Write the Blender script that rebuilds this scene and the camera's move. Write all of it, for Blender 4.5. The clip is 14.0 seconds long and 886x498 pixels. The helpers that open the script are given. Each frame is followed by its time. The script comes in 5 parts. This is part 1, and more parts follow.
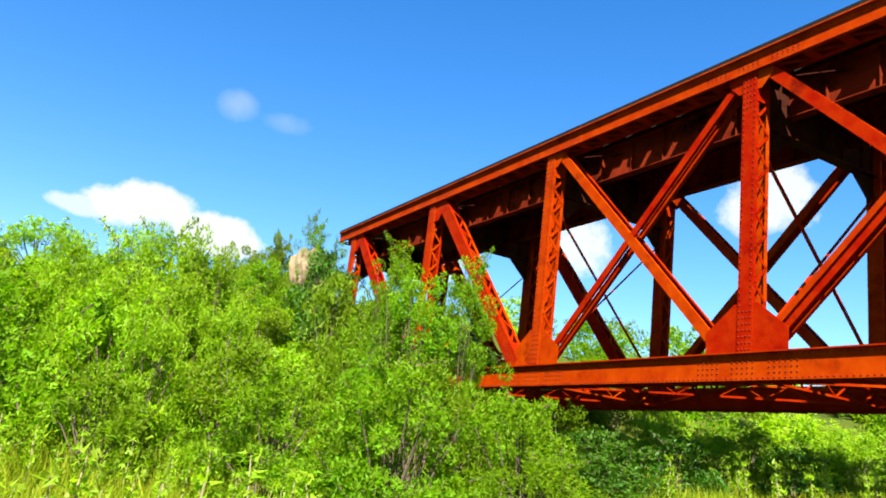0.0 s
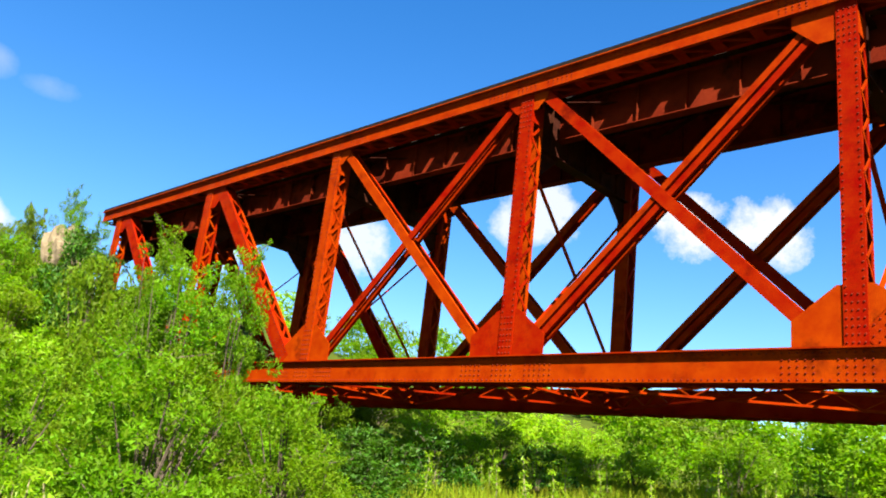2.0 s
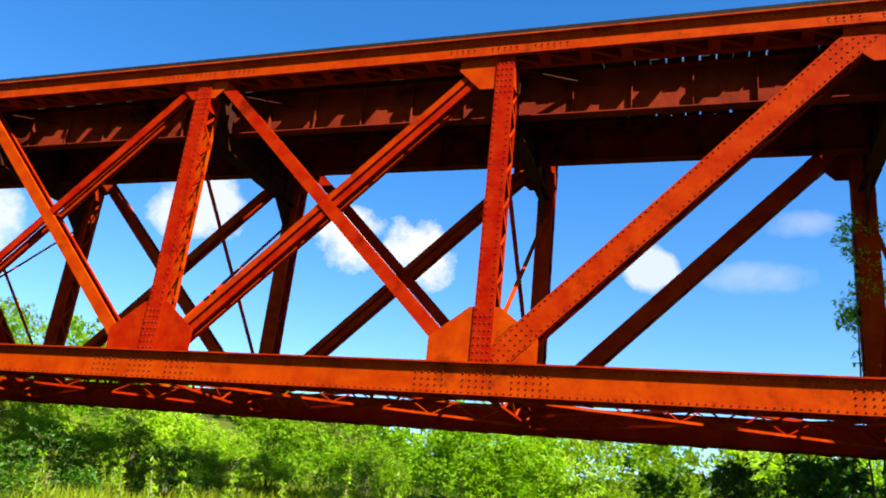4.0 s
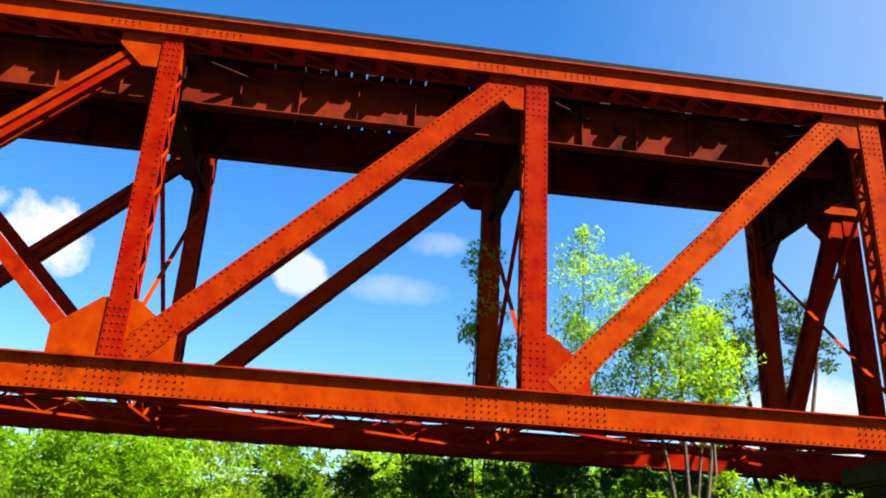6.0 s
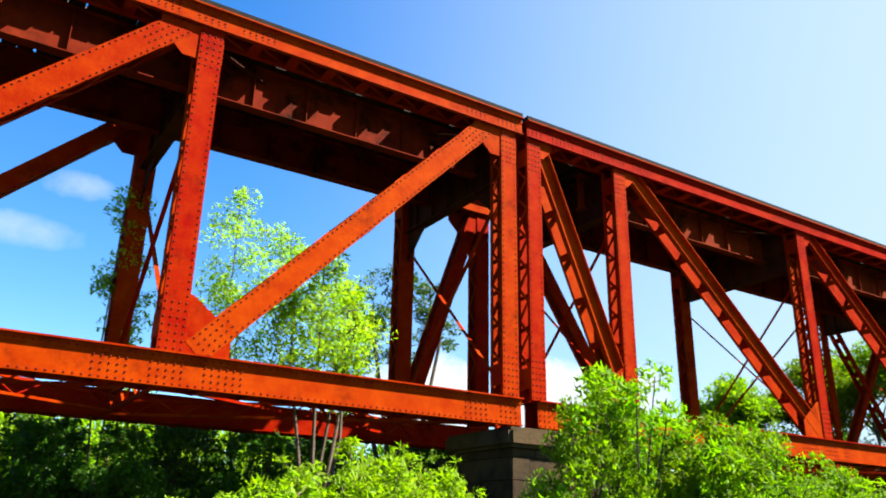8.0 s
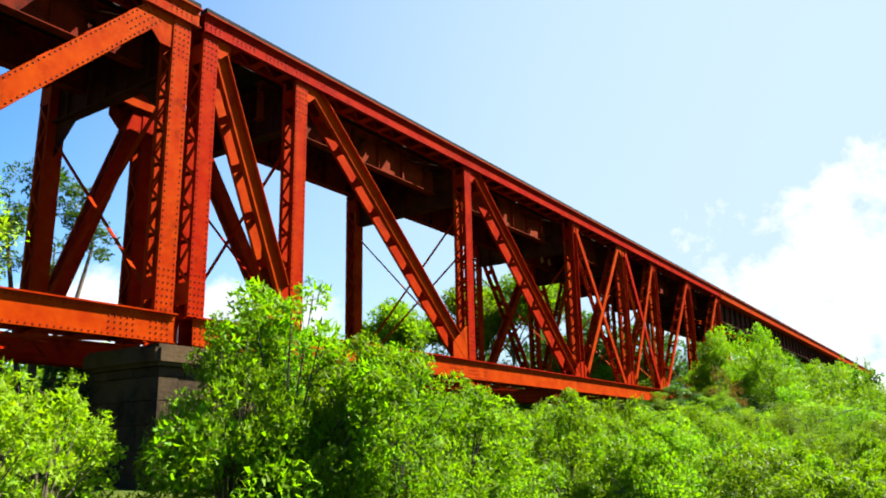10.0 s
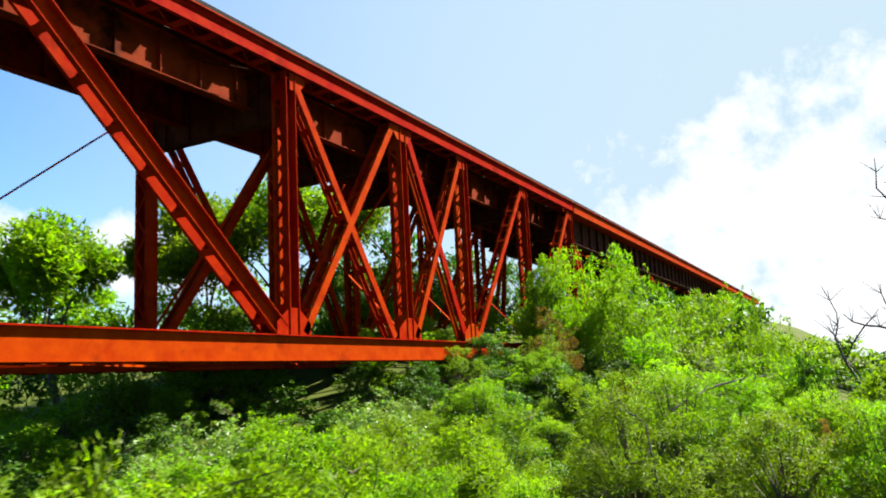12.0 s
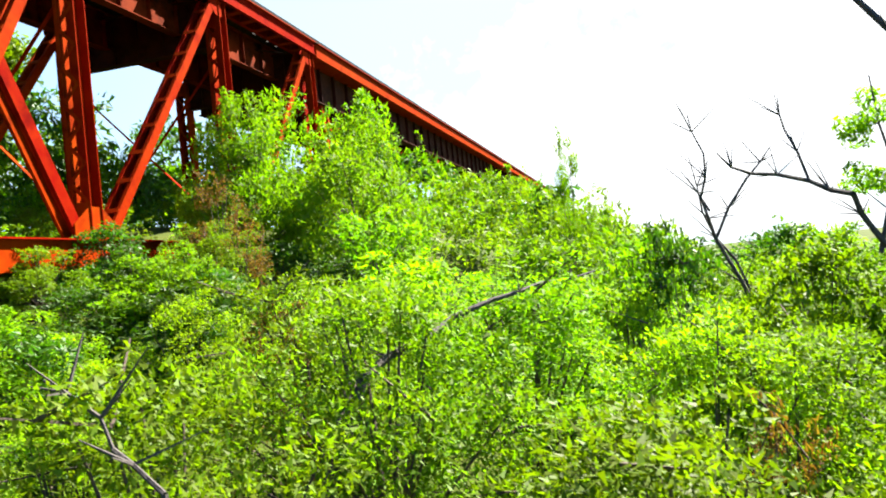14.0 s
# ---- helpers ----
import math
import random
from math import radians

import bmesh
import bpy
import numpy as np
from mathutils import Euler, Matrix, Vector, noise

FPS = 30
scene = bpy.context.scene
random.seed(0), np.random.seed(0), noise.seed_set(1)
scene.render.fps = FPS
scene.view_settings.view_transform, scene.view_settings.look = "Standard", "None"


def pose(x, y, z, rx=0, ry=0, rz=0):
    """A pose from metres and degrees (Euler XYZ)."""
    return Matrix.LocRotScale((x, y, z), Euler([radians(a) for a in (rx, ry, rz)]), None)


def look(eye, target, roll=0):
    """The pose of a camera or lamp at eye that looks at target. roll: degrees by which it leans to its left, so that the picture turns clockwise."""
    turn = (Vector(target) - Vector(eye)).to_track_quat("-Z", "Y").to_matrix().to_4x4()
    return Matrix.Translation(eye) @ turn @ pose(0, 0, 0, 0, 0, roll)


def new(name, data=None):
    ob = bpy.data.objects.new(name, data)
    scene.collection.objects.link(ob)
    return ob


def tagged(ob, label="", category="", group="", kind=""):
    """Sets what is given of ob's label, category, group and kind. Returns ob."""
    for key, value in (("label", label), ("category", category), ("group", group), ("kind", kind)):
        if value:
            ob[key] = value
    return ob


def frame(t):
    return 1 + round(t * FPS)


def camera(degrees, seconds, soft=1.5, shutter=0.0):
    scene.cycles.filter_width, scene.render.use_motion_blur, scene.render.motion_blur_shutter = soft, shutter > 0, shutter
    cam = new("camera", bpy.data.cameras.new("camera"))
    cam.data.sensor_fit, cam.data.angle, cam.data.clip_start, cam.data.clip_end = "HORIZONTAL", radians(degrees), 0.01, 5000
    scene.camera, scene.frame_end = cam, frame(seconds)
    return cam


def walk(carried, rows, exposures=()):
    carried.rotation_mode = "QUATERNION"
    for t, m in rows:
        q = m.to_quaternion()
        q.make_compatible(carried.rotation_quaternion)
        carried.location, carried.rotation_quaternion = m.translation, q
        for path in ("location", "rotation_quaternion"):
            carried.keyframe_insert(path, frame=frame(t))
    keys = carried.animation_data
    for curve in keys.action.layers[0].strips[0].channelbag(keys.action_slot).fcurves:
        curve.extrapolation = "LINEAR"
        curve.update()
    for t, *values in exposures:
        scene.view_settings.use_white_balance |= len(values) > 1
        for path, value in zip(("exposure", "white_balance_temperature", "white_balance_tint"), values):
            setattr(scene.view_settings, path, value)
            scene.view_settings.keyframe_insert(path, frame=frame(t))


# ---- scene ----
# ---- camera ----
cam = camera(58.05, 14.0, 1.8, 0.12)
PATH = [
    (0, (10.813, -13.186, 1.513), (7.433, -11.301, 2.526), 7.08),
    (0.5, (10.813, -13.186, 1.513), (7.528, -11.143, 2.533), 6.99),
    (1, (10.813, -13.186, 1.513), (7.675, -10.934, 2.555), 6.53),
    (1.5, (10.813, -13.186, 1.513), (7.855, -10.717, 2.59), 6.78),
    (2, (10.813, -13.186, 1.513), (8.119, -10.452, 2.641), 6.92),
    (2.5, (10.813, -13.186, 1.513), (8.427, -10.206, 2.707), 6.94),
    (3, (10.813, -13.186, 1.513), (8.8, -9.967, 2.775), 6.49),
    (3.2, (10.813, -13.186, 1.513), (8.947, -9.884, 2.785), 6.46),
    (5.3, (10.813, -13.186, 1.513), (10.603, -9.453, 2.936), 4.01),
    (5.5, (10.813, -13.186, 1.513), (10.78, -9.452, 2.949), 3.43),
    (6, (10.813, -13.186, 1.513), (11.233, -9.486, 2.974), 3.14),
    (6.5, (10.813, -13.186, 1.513), (11.63, -9.55, 2.968), 2.79),
    (7, (10.813, -13.186, 1.513), (12.024, -9.66, 2.962), 1.89),
    (7.5, (10.813, -13.186, 1.513), (12.406, -9.796, 2.916), 1.04),
    (8, (10.813, -13.186, 1.513), (12.839, -10.018, 2.878), 1.12),
    (8.5, (10.813, -13.186, 1.513), (13.192, -10.243, 2.809), 0.88),
    (9, (10.813, -13.186, 1.513), (13.561, -10.551, 2.741), 0.4),
    (9.2, (10.813, -13.186, 1.513), (13.688, -10.672, 2.701), -0.09),
    (11.5, (20.224, -11.559, 2.544), (23.696, -9.712, 3.271), -2.33),
    (12, (25.715, -11.227, 3.153), (29.224, -9.417, 3.797), -2.94),
    (12.5, (29.374, -10.610, 3.406), (32.937, -8.886, 3.984), -3.44),
    (13, (32.341, -9.910, 3.405), (36.057, -8.482, 3.801), -4.49),
    (13.5, (36.004, -9.712, 3.429), (39.780, -8.411, 3.640), -6.19),
    (14, (36.564, -9.811, 3.038), (40.439, -8.825, 3.153), -5.88),
]
walk(cam, [(t, look(eye, target, roll)) for t, eye, target, roll in PATH], [(0, 2.42), (3, 2.34), (6, 2.42), (9, 2.6), (11.5, 2.38), (12.5, 2.5), (13.4, 2.6), (14, 2.95)])

# ---- world and sun ----
SUN = Vector((0.72, -0.52, 1.0)).normalized()
world = bpy.data.worlds.new("sky")
scene.world = world
world.use_nodes = True


def sky_nodes():
    nt = world.node_tree
    nt.nodes.clear()
    n, ln = nt.nodes.new, nt.links.new
    out, bg, sky = n("ShaderNodeOutputWorld"), n("ShaderNodeBackground"), n("ShaderNodeTexSky")
    sky.sky_type, sky.sun_disc = "NISHITA", False
    sky.sun_elevation = math.asin(SUN.z)
    sky.sun_rotation = math.atan2(SUN.x, SUN.y)
    sky.air_density, sky.dust_density, sky.ozone_density = 1.0, 0.6, 2.0
    hue = n("ShaderNodeHueSaturation")
    hue.inputs["Hue"].default_value, hue.inputs["Saturation"].default_value, hue.inputs["Value"].default_value = 0.506, 1.4, 1.0
    ln(sky.outputs[0], hue.inputs["Color"])
    co = n("ShaderNodeTexCoord")
    # bright haze below the sun
    glow = n("ShaderNodeVectorMath")
    glow.operation = "DOT_PRODUCT"
    ln(co.outputs["Generated"], glow.inputs[0])
    glow.inputs[1].default_value = Vector((0.95, -0.18, 0.22)).normalized()
    haze = n("ShaderNodeMapRange")
    haze.interpolation_type = "SMOOTHSTEP"
    haze.inputs["From Min"].default_value, haze.inputs["From Max"].default_value = 0.15, 1.0
    ln(glow.outputs["Value"], haze.inputs["Value"])
    veil = n("ShaderNodeMix")
    veil.data_type = "RGBA"
    ln(haze.outputs[0], veil.inputs["Factor"])
    ln(hue.outputs[0], veil.inputs["A"])
    veil.inputs["B"].default_value = (2.3, 2.95, 3.4, 1)
    noi = n("ShaderNodeTexNoise")
    noi.inputs["Scale"].default_value, noi.inputs["Detail"].default_value, noi.inputs["Roughness"].default_value = 14.0, 8.0, 0.62
    ln(co.outputs["Generated"], noi.inputs["Vector"])
    # cumulus clouds: azimuth and elevation in degrees, half width, half height, whiteness
    total = None
    for az, el, wide, high, amount in CLOUDS:
        a, e = radians(az), radians(el)
        d = Vector((math.cos(a) * math.cos(e), math.sin(a) * math.cos(e), math.sin(e)))
        side = Vector((-math.sin(a), math.cos(a), 0))
        up = d.cross(side)
        terms = []
        for axis, size in ((side, radians(wide)), (up, radians(high))):
            dot = n("ShaderNodeVectorMath")
            dot.operation = "DOT_PRODUCT"
            ln(co.outputs["Generated"], dot.inputs[0])
            dot.inputs[1].default_value = axis / size
            sq = n("ShaderNodeMath")
            sq.operation = "POWER"
            absn = n("ShaderNodeMath")
            absn.operation = "ABSOLUTE"
            ln(dot.outputs["Value"], absn.inputs[0])
            ln(absn.outputs[0], sq.inputs[0])
            sq.inputs[1].default_value = 2.0
            terms.append(sq)
        front = n("ShaderNodeVectorMath")
        front.operation = "DOT_PRODUCT"
        ln(co.outputs["Generated"], front.inputs[0])
        front.inputs[1].default_value = d
        s = n("ShaderNodeMath")
        ln(terms[0].outputs[0], s.inputs[0])
        ln(terms[1].outputs[0], s.inputs[1])
        # ragged rim from the noise
        rag = n("ShaderNodeMath")
        rag.operation = "MULTIPLY_ADD"
        ln(noi.outputs[0], rag.inputs[0])
        rag.inputs[1].default_value = 6.0
        ln(s.outputs[0], rag.inputs[2])
        ramp = n("ShaderNodeMapRange")
        ramp.inputs["From Min"].default_value, ramp.inputs["From Max"].default_value = (4.7, 3.6) if amount > 0.5 else (5.2, 2.4)
        ramp.inputs["To Min"].default_value, ramp.inputs["To Max"].default_value = 0.0, amount
        ln(rag.outputs[0], ramp.inputs["Value"])
        gate = n("ShaderNodeMath")
        gate.operation = "GREATER_THAN"
        ln(front.outputs["Value"], gate.inputs[0])
        gate.inputs[1].default_value = 0.2
        m = n("ShaderNodeMath")
        m.operation = "MULTIPLY"
        ln(ramp.outputs[0], m.inputs[0])
        ln(gate.outputs[0], m.inputs[1])
        if total is None:
            total = m
        else:
            mx = n("ShaderNodeMath")
            mx.operation = "MAXIMUM"
            ln(total.outputs[0], mx.inputs[0])
            ln(m.outputs[0], mx.inputs[1])
            total = mx
    mix = n("ShaderNodeMix")
    mix.data_type = "RGBA"
    ln(total.outputs[0], mix.inputs["Factor"])
    ln(veil.outputs["Result"], mix.inputs["A"])
    mix.inputs["B"].default_value = (3.9, 4.0, 4.1, 1)
    ln(mix.outputs["Result"], bg.inputs["Color"])
    bg.inputs["Strength"].default_value = SKY
    ln(bg.outputs[0], out.inputs[0])


SKY = 0.053
CLOUDS = [
    (172.4, 13.9, 3.0, 1.35, 1.0), (167.6, 13.0, 3.4, 1.25, 1.0), (175.6, 13.3, 1.8, 0.55, 0.7),
    (167.4, 22.2, 0.95, 0.8, 0.24), (163.6, 21.7, 1.2, 0.55, 0.17),
    (141.3, 15.7, 2.2, 2.0, 0.85), (128.0, 19.3, 2.6, 1.9, 0.85), (116.6, 19.2, 2.6, 2.0, 1.0), (112.0, 18.9, 2.8, 1.9, 1.0),
    (151.5, 14.0, 2.4, 1.8, 0.8), (94.1, 19.0, 1.4, 1.3, 0.75), (83.9, 21.7, 1.6, 0.7, 0.4), (86.5, 18.2, 2.6, 0.8, 0.35),
    (60, 9.0, 6.0, 2.6, 0.9), (47, 9.0, 5.0, 2.4, 0.85),
    (-8, 8.5, 20.0, 8.6, 1.0),
]
sky_nodes()
lamp = new("sun", bpy.data.lights.new("sun", "SUN"))
lamp.data.energy, lamp.data.angle, lamp.data.color = 5.0, radians(0.53), (1.0, 0.94, 0.84)
lamp.matrix_world = look(SUN * 200, (0, 0, 0))


# ---- materials ----
def material(name, c1, c2, scale=3.0, rough=0.6, bump=0.15, fine=40.0, stain=None, stain_scale=0.6, stain_cover=0.5, metal=0.0, island=0.0, objrand=0.0, translucent=0.0, spec=0.4):
    m = bpy.data.materials.new(name)
    m.use_nodes = True
    nt = m.node_tree
    n, ln = nt.nodes.new, nt.links.new
    bs = nt.nodes["Principled BSDF"]
    out = nt.nodes["Material Output"]
    co = n("ShaderNodeTexCoord")
    big = n("ShaderNodeTexNoise")
    big.inputs["Scale"].default_value, big.inputs["Detail"].default_value, big.inputs["Roughness"].default_value = scale, 6.0, 0.65
    ln(co.outputs["Object"], big.inputs["Vector"])
    ramp = n("ShaderNodeMapRange")
    ramp.inputs["From Min"].default_value, ramp.inputs["From Max"].default_value = 0.35, 0.65
    ln(big.outputs[0], ramp.inputs["Value"])
    mix = n("ShaderNodeMix")
    mix.data_type = "RGBA"
    mix.inputs["A"].default_value, mix.inputs["B"].default_value = (*c1, 1), (*c2, 1)
    ln(ramp.outputs[0], mix.inputs["Factor"])
    colour = mix.outputs["Result"]
    if stain:
        st = n("ShaderNodeTexNoise")
        st.inputs["Scale"].default_value, st.inputs["Detail"].default_value, st.inputs["Roughness"].default_value = stain_scale, 9.0, 0.7
        ln(co.outputs["Object"], st.inputs["Vector"])
        r2 = n("ShaderNodeMapRange")
        r2.inputs["From Min"].default_value, r2.inputs["From Max"].default_value = stain_cover, stain_cover + 0.16
        ln(st.outputs[0], r2.inputs["Value"])
        mx = n("ShaderNodeMix")
        mx.data_type = "RGBA"
        ln(r2.outputs[0], mx.inputs["Factor"])
        ln(colour, mx.inputs["A"])
        mx.inputs["B"].default_value = (*stain, 1)
        colour = mx.outputs["Result"]
    for amount, node, socket in ((island, "ShaderNodeNewGeometry", "Random Per Island"), (objrand, "ShaderNodeObjectInfo", "Random")):
        if amount:
            src = n(node)
            hs = n("ShaderNodeHueSaturation")
            rv = n("ShaderNodeMapRange")
            rv.inputs["To Min"].default_value, rv.inputs["To Max"].default_value = 1 - amount, 1 + amount
            ln(src.outputs[socket], rv.inputs["Value"])
            ln(rv.outputs[0], hs.inputs["Value"])
            rh = n("ShaderNodeMapRange")
            rh.inputs["To Min"].default_value, rh.inputs["To Max"].default_value = 0.5 - 0.06 * amount, 0.5 + 0.04 * amount
            ln(src.outputs[socket], rh.inputs["Value"])
            ln(rh.outputs[0], hs.inputs["Hue"])
            ln(colour, hs.inputs["Color"])
            colour = hs.outputs[0]
    ln(colour, bs.inputs["Base Color"])
    bs.inputs["Roughness"].default_value, bs.inputs["Metallic"].default_value = rough, metal
    bs.inputs["Specular IOR Level"].default_value = spec
    if bump:
        fn = n("ShaderNodeTexNoise")
        fn.inputs["Scale"].default_value, fn.inputs["Detail"].default_value = fine, 5.0
        ln(co.outputs["Object"], fn.inputs["Vector"])
        bp = n("ShaderNodeBump")
        bp.inputs["Strength"].default_value, bp.inputs["Distance"].default_value = bump, 0.02
        ln(fn.outputs[0], bp.inputs["Height"])
        ln(bp.outputs[0], bs.inputs["Normal"])
    if translucent:
        tr = n("ShaderNodeBsdfTranslucent")
        tint = n("ShaderNodeMix")
        tint.data_type, tint.blend_type = "RGBA", "MULTIPLY"
        tint.inputs["Factor"].default_value = 1.0
        ln(colour, tint.inputs["A"])
        tint.inputs["B"].default_value = (1.6, 1.8, 0.4, 1)
        ln(tint.outputs["Result"], tr.inputs["Color"])
        ms = n("ShaderNodeMixShader")
        ms.inputs[0].default_value = translucent
        ln(bs.outputs[0], ms.inputs[1])
        ln(tr.outputs[0], ms.inputs[2])
        ln(ms.outputs[0], out.inputs["Surface"])
    return m


STEEL = material("red_oxide_painted_steel", (0.162, 0.0082, 0.0002), (0.212, 0.0195, 0.0003), scale=2.2, rough=0.7, bump=0.25, fine=60, stain=(0.0682, 0.00434, 0.000496), stain_scale=1.3, stain_cover=0.545, objrand=0.12, spec=0.01)
# brown deck steel, darkened in its colour to stand in for shade under the deck
SHADED_BROWN = material("shade_darkened_brown_deck_steel", (0.024, 0.0060, 0.0030), (0.040, 0.0095, 0.0040), scale=2.0, rough=0.85, bump=0.3, fine=50, stain=(0.013, 0.0035, 0.0017), stain_scale=1.4, stain_cover=0.5, objrand=0.15, spec=0.05)
# the red stringer paint, made darker to imitate the shade between the trusses
SHADED_RED = material("shade_darkened_red_stringer_steel", (0.080, 0.0075, 0.0020), (0.118, 0.0135, 0.0032), scale=1.8, rough=0.85, bump=0.3, fine=50, stain=(0.016, 0.0040, 0.0020), stain_scale=1.1, stain_cover=0.5, objrand=0.12, spec=0.03)
RIVET = material("rivet_steel", (0.0806, 0.00496, 0.000372), (0.1116, 0.00868, 0.000496), scale=9, rough=0.65, bump=0, spec=0.1)
DECK = material("tarred_sleeper_wood", (0.0062, 0.00496, 0.00372), (0.01364, 0.00992, 0.00682), scale=5, rough=0.9, bump=0.5, fine=25, objrand=0.25, spec=0.1)
RAIL = material("rusted_rail_steel", (0.04464, 0.0186, 0.0093), (0.0744, 0.02976, 0.01488), scale=8, rough=0.6, metal=0.6)
STONE = material("weathered_pier_stone", (0.042, 0.027, 0.014), (0.066, 0.044, 0.025), scale=1.6, rough=0.95, bump=0.7, fine=14, stain=(0.01736, 0.01389, 0.00992), stain_scale=0.8, stain_cover=0.47, objrand=0.15, spec=0.02)
ROCK = material("pale_cut_rock", (0.124, 0.093, 0.0527), (0.186, 0.1488, 0.093), scale=1.2, rough=0.95, bump=0.9, fine=8, stain=(0.0434, 0.0279, 0.0155), stain_scale=0.9, stain_cover=0.50, spec=0.1)
GROUND = material("grassy_soil", (0.0248, 0.0403, 0.00248), (0.0465, 0.0589, 0.00434), scale=0.35, rough=0.95, bump=0.8, fine=7, stain=(0.0372, 0.02604, 0.00992), stain_scale=0.22, stain_cover=0.56, spec=0.1)
LEAF = material("fresh_green_leaf", (0.062, 0.1420, 0.00186), (0.116, 0.2000, 0.0031), scale=0.7, rough=0.6, bump=0, island=0.27, objrand=0.2, translucent=0.5, spec=0.12)
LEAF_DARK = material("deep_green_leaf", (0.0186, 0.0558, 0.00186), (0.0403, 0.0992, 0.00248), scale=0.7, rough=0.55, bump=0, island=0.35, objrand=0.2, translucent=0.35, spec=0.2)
LEAF_OLIVE = material("olive_green_leaf", (0.062, 0.1178, 0.00248), (0.1054, 0.1612, 0.00372), scale=0.6, rough=0.55, bump=0, island=0.3, objrand=0.2, translucent=0.45, spec=0.12)
LEAF_LIME = material("lime_green_leaf", (0.102, 0.208, 0.0030), (0.164, 0.255, 0.0050), scale=0.6, rough=0.6, bump=0, island=0.28, objrand=0.15, translucent=0.5, spec=0.12)
LEAF_SILVER = material("greyish_green_leaf", (0.075, 0.145, 0.022), (0.125, 0.195, 0.040), scale=0.6, rough=0.5, bump=0, island=0.35, objrand=0.15, translucent=0.4, spec=0.3)
LEAF_YELLOW = material("yellow_green_leaf", (0.142, 0.260, 0.0060), (0.200, 0.305, 0.0095), scale=0.6, rough=0.5, bump=0, island=0.3, translucent=0.5, spec=0.2)
LEAF_RUST = material("withered_brown_leaf", (0.095, 0.048, 0.012), (0.150, 0.085, 0.020), scale=0.6, rough=0.7, bump=0, island=0.35, translucent=0.35, spec=0.1)
GRASS = material("yellow_green_grass", (0.1116, 0.1736, 0.00372), (0.186, 0.2046, 0.00744), scale=0.5, rough=0.65, bump=0, island=0.35, translucent=0.4, spec=0.15)
BARK = material("grey_brown_bark", (0.04836, 0.03348, 0.02232), (0.08184, 0.05952, 0.0372), scale=7, rough=0.95, bump=0.7, fine=30, objrand=0.2)
DRY = material("pale_dry_stalk", (0.1488, 0.1339, 0.05208), (0.2046, 0.186, 0.08184), scale=5, rough=0.9, bump=0.2)
DEAD = material("grey_dead_wood", (0.0372, 0.02976, 0.02604), (0.06324, 0.05208, 0.04464), scale=6, rough=0.95, bump=0.5)
GLASS = material("glazed_insulator", (0.434, 0.4216, 0.372), (0.496, 0.4836, 0.434), scale=4, rough=0.25, bump=0)


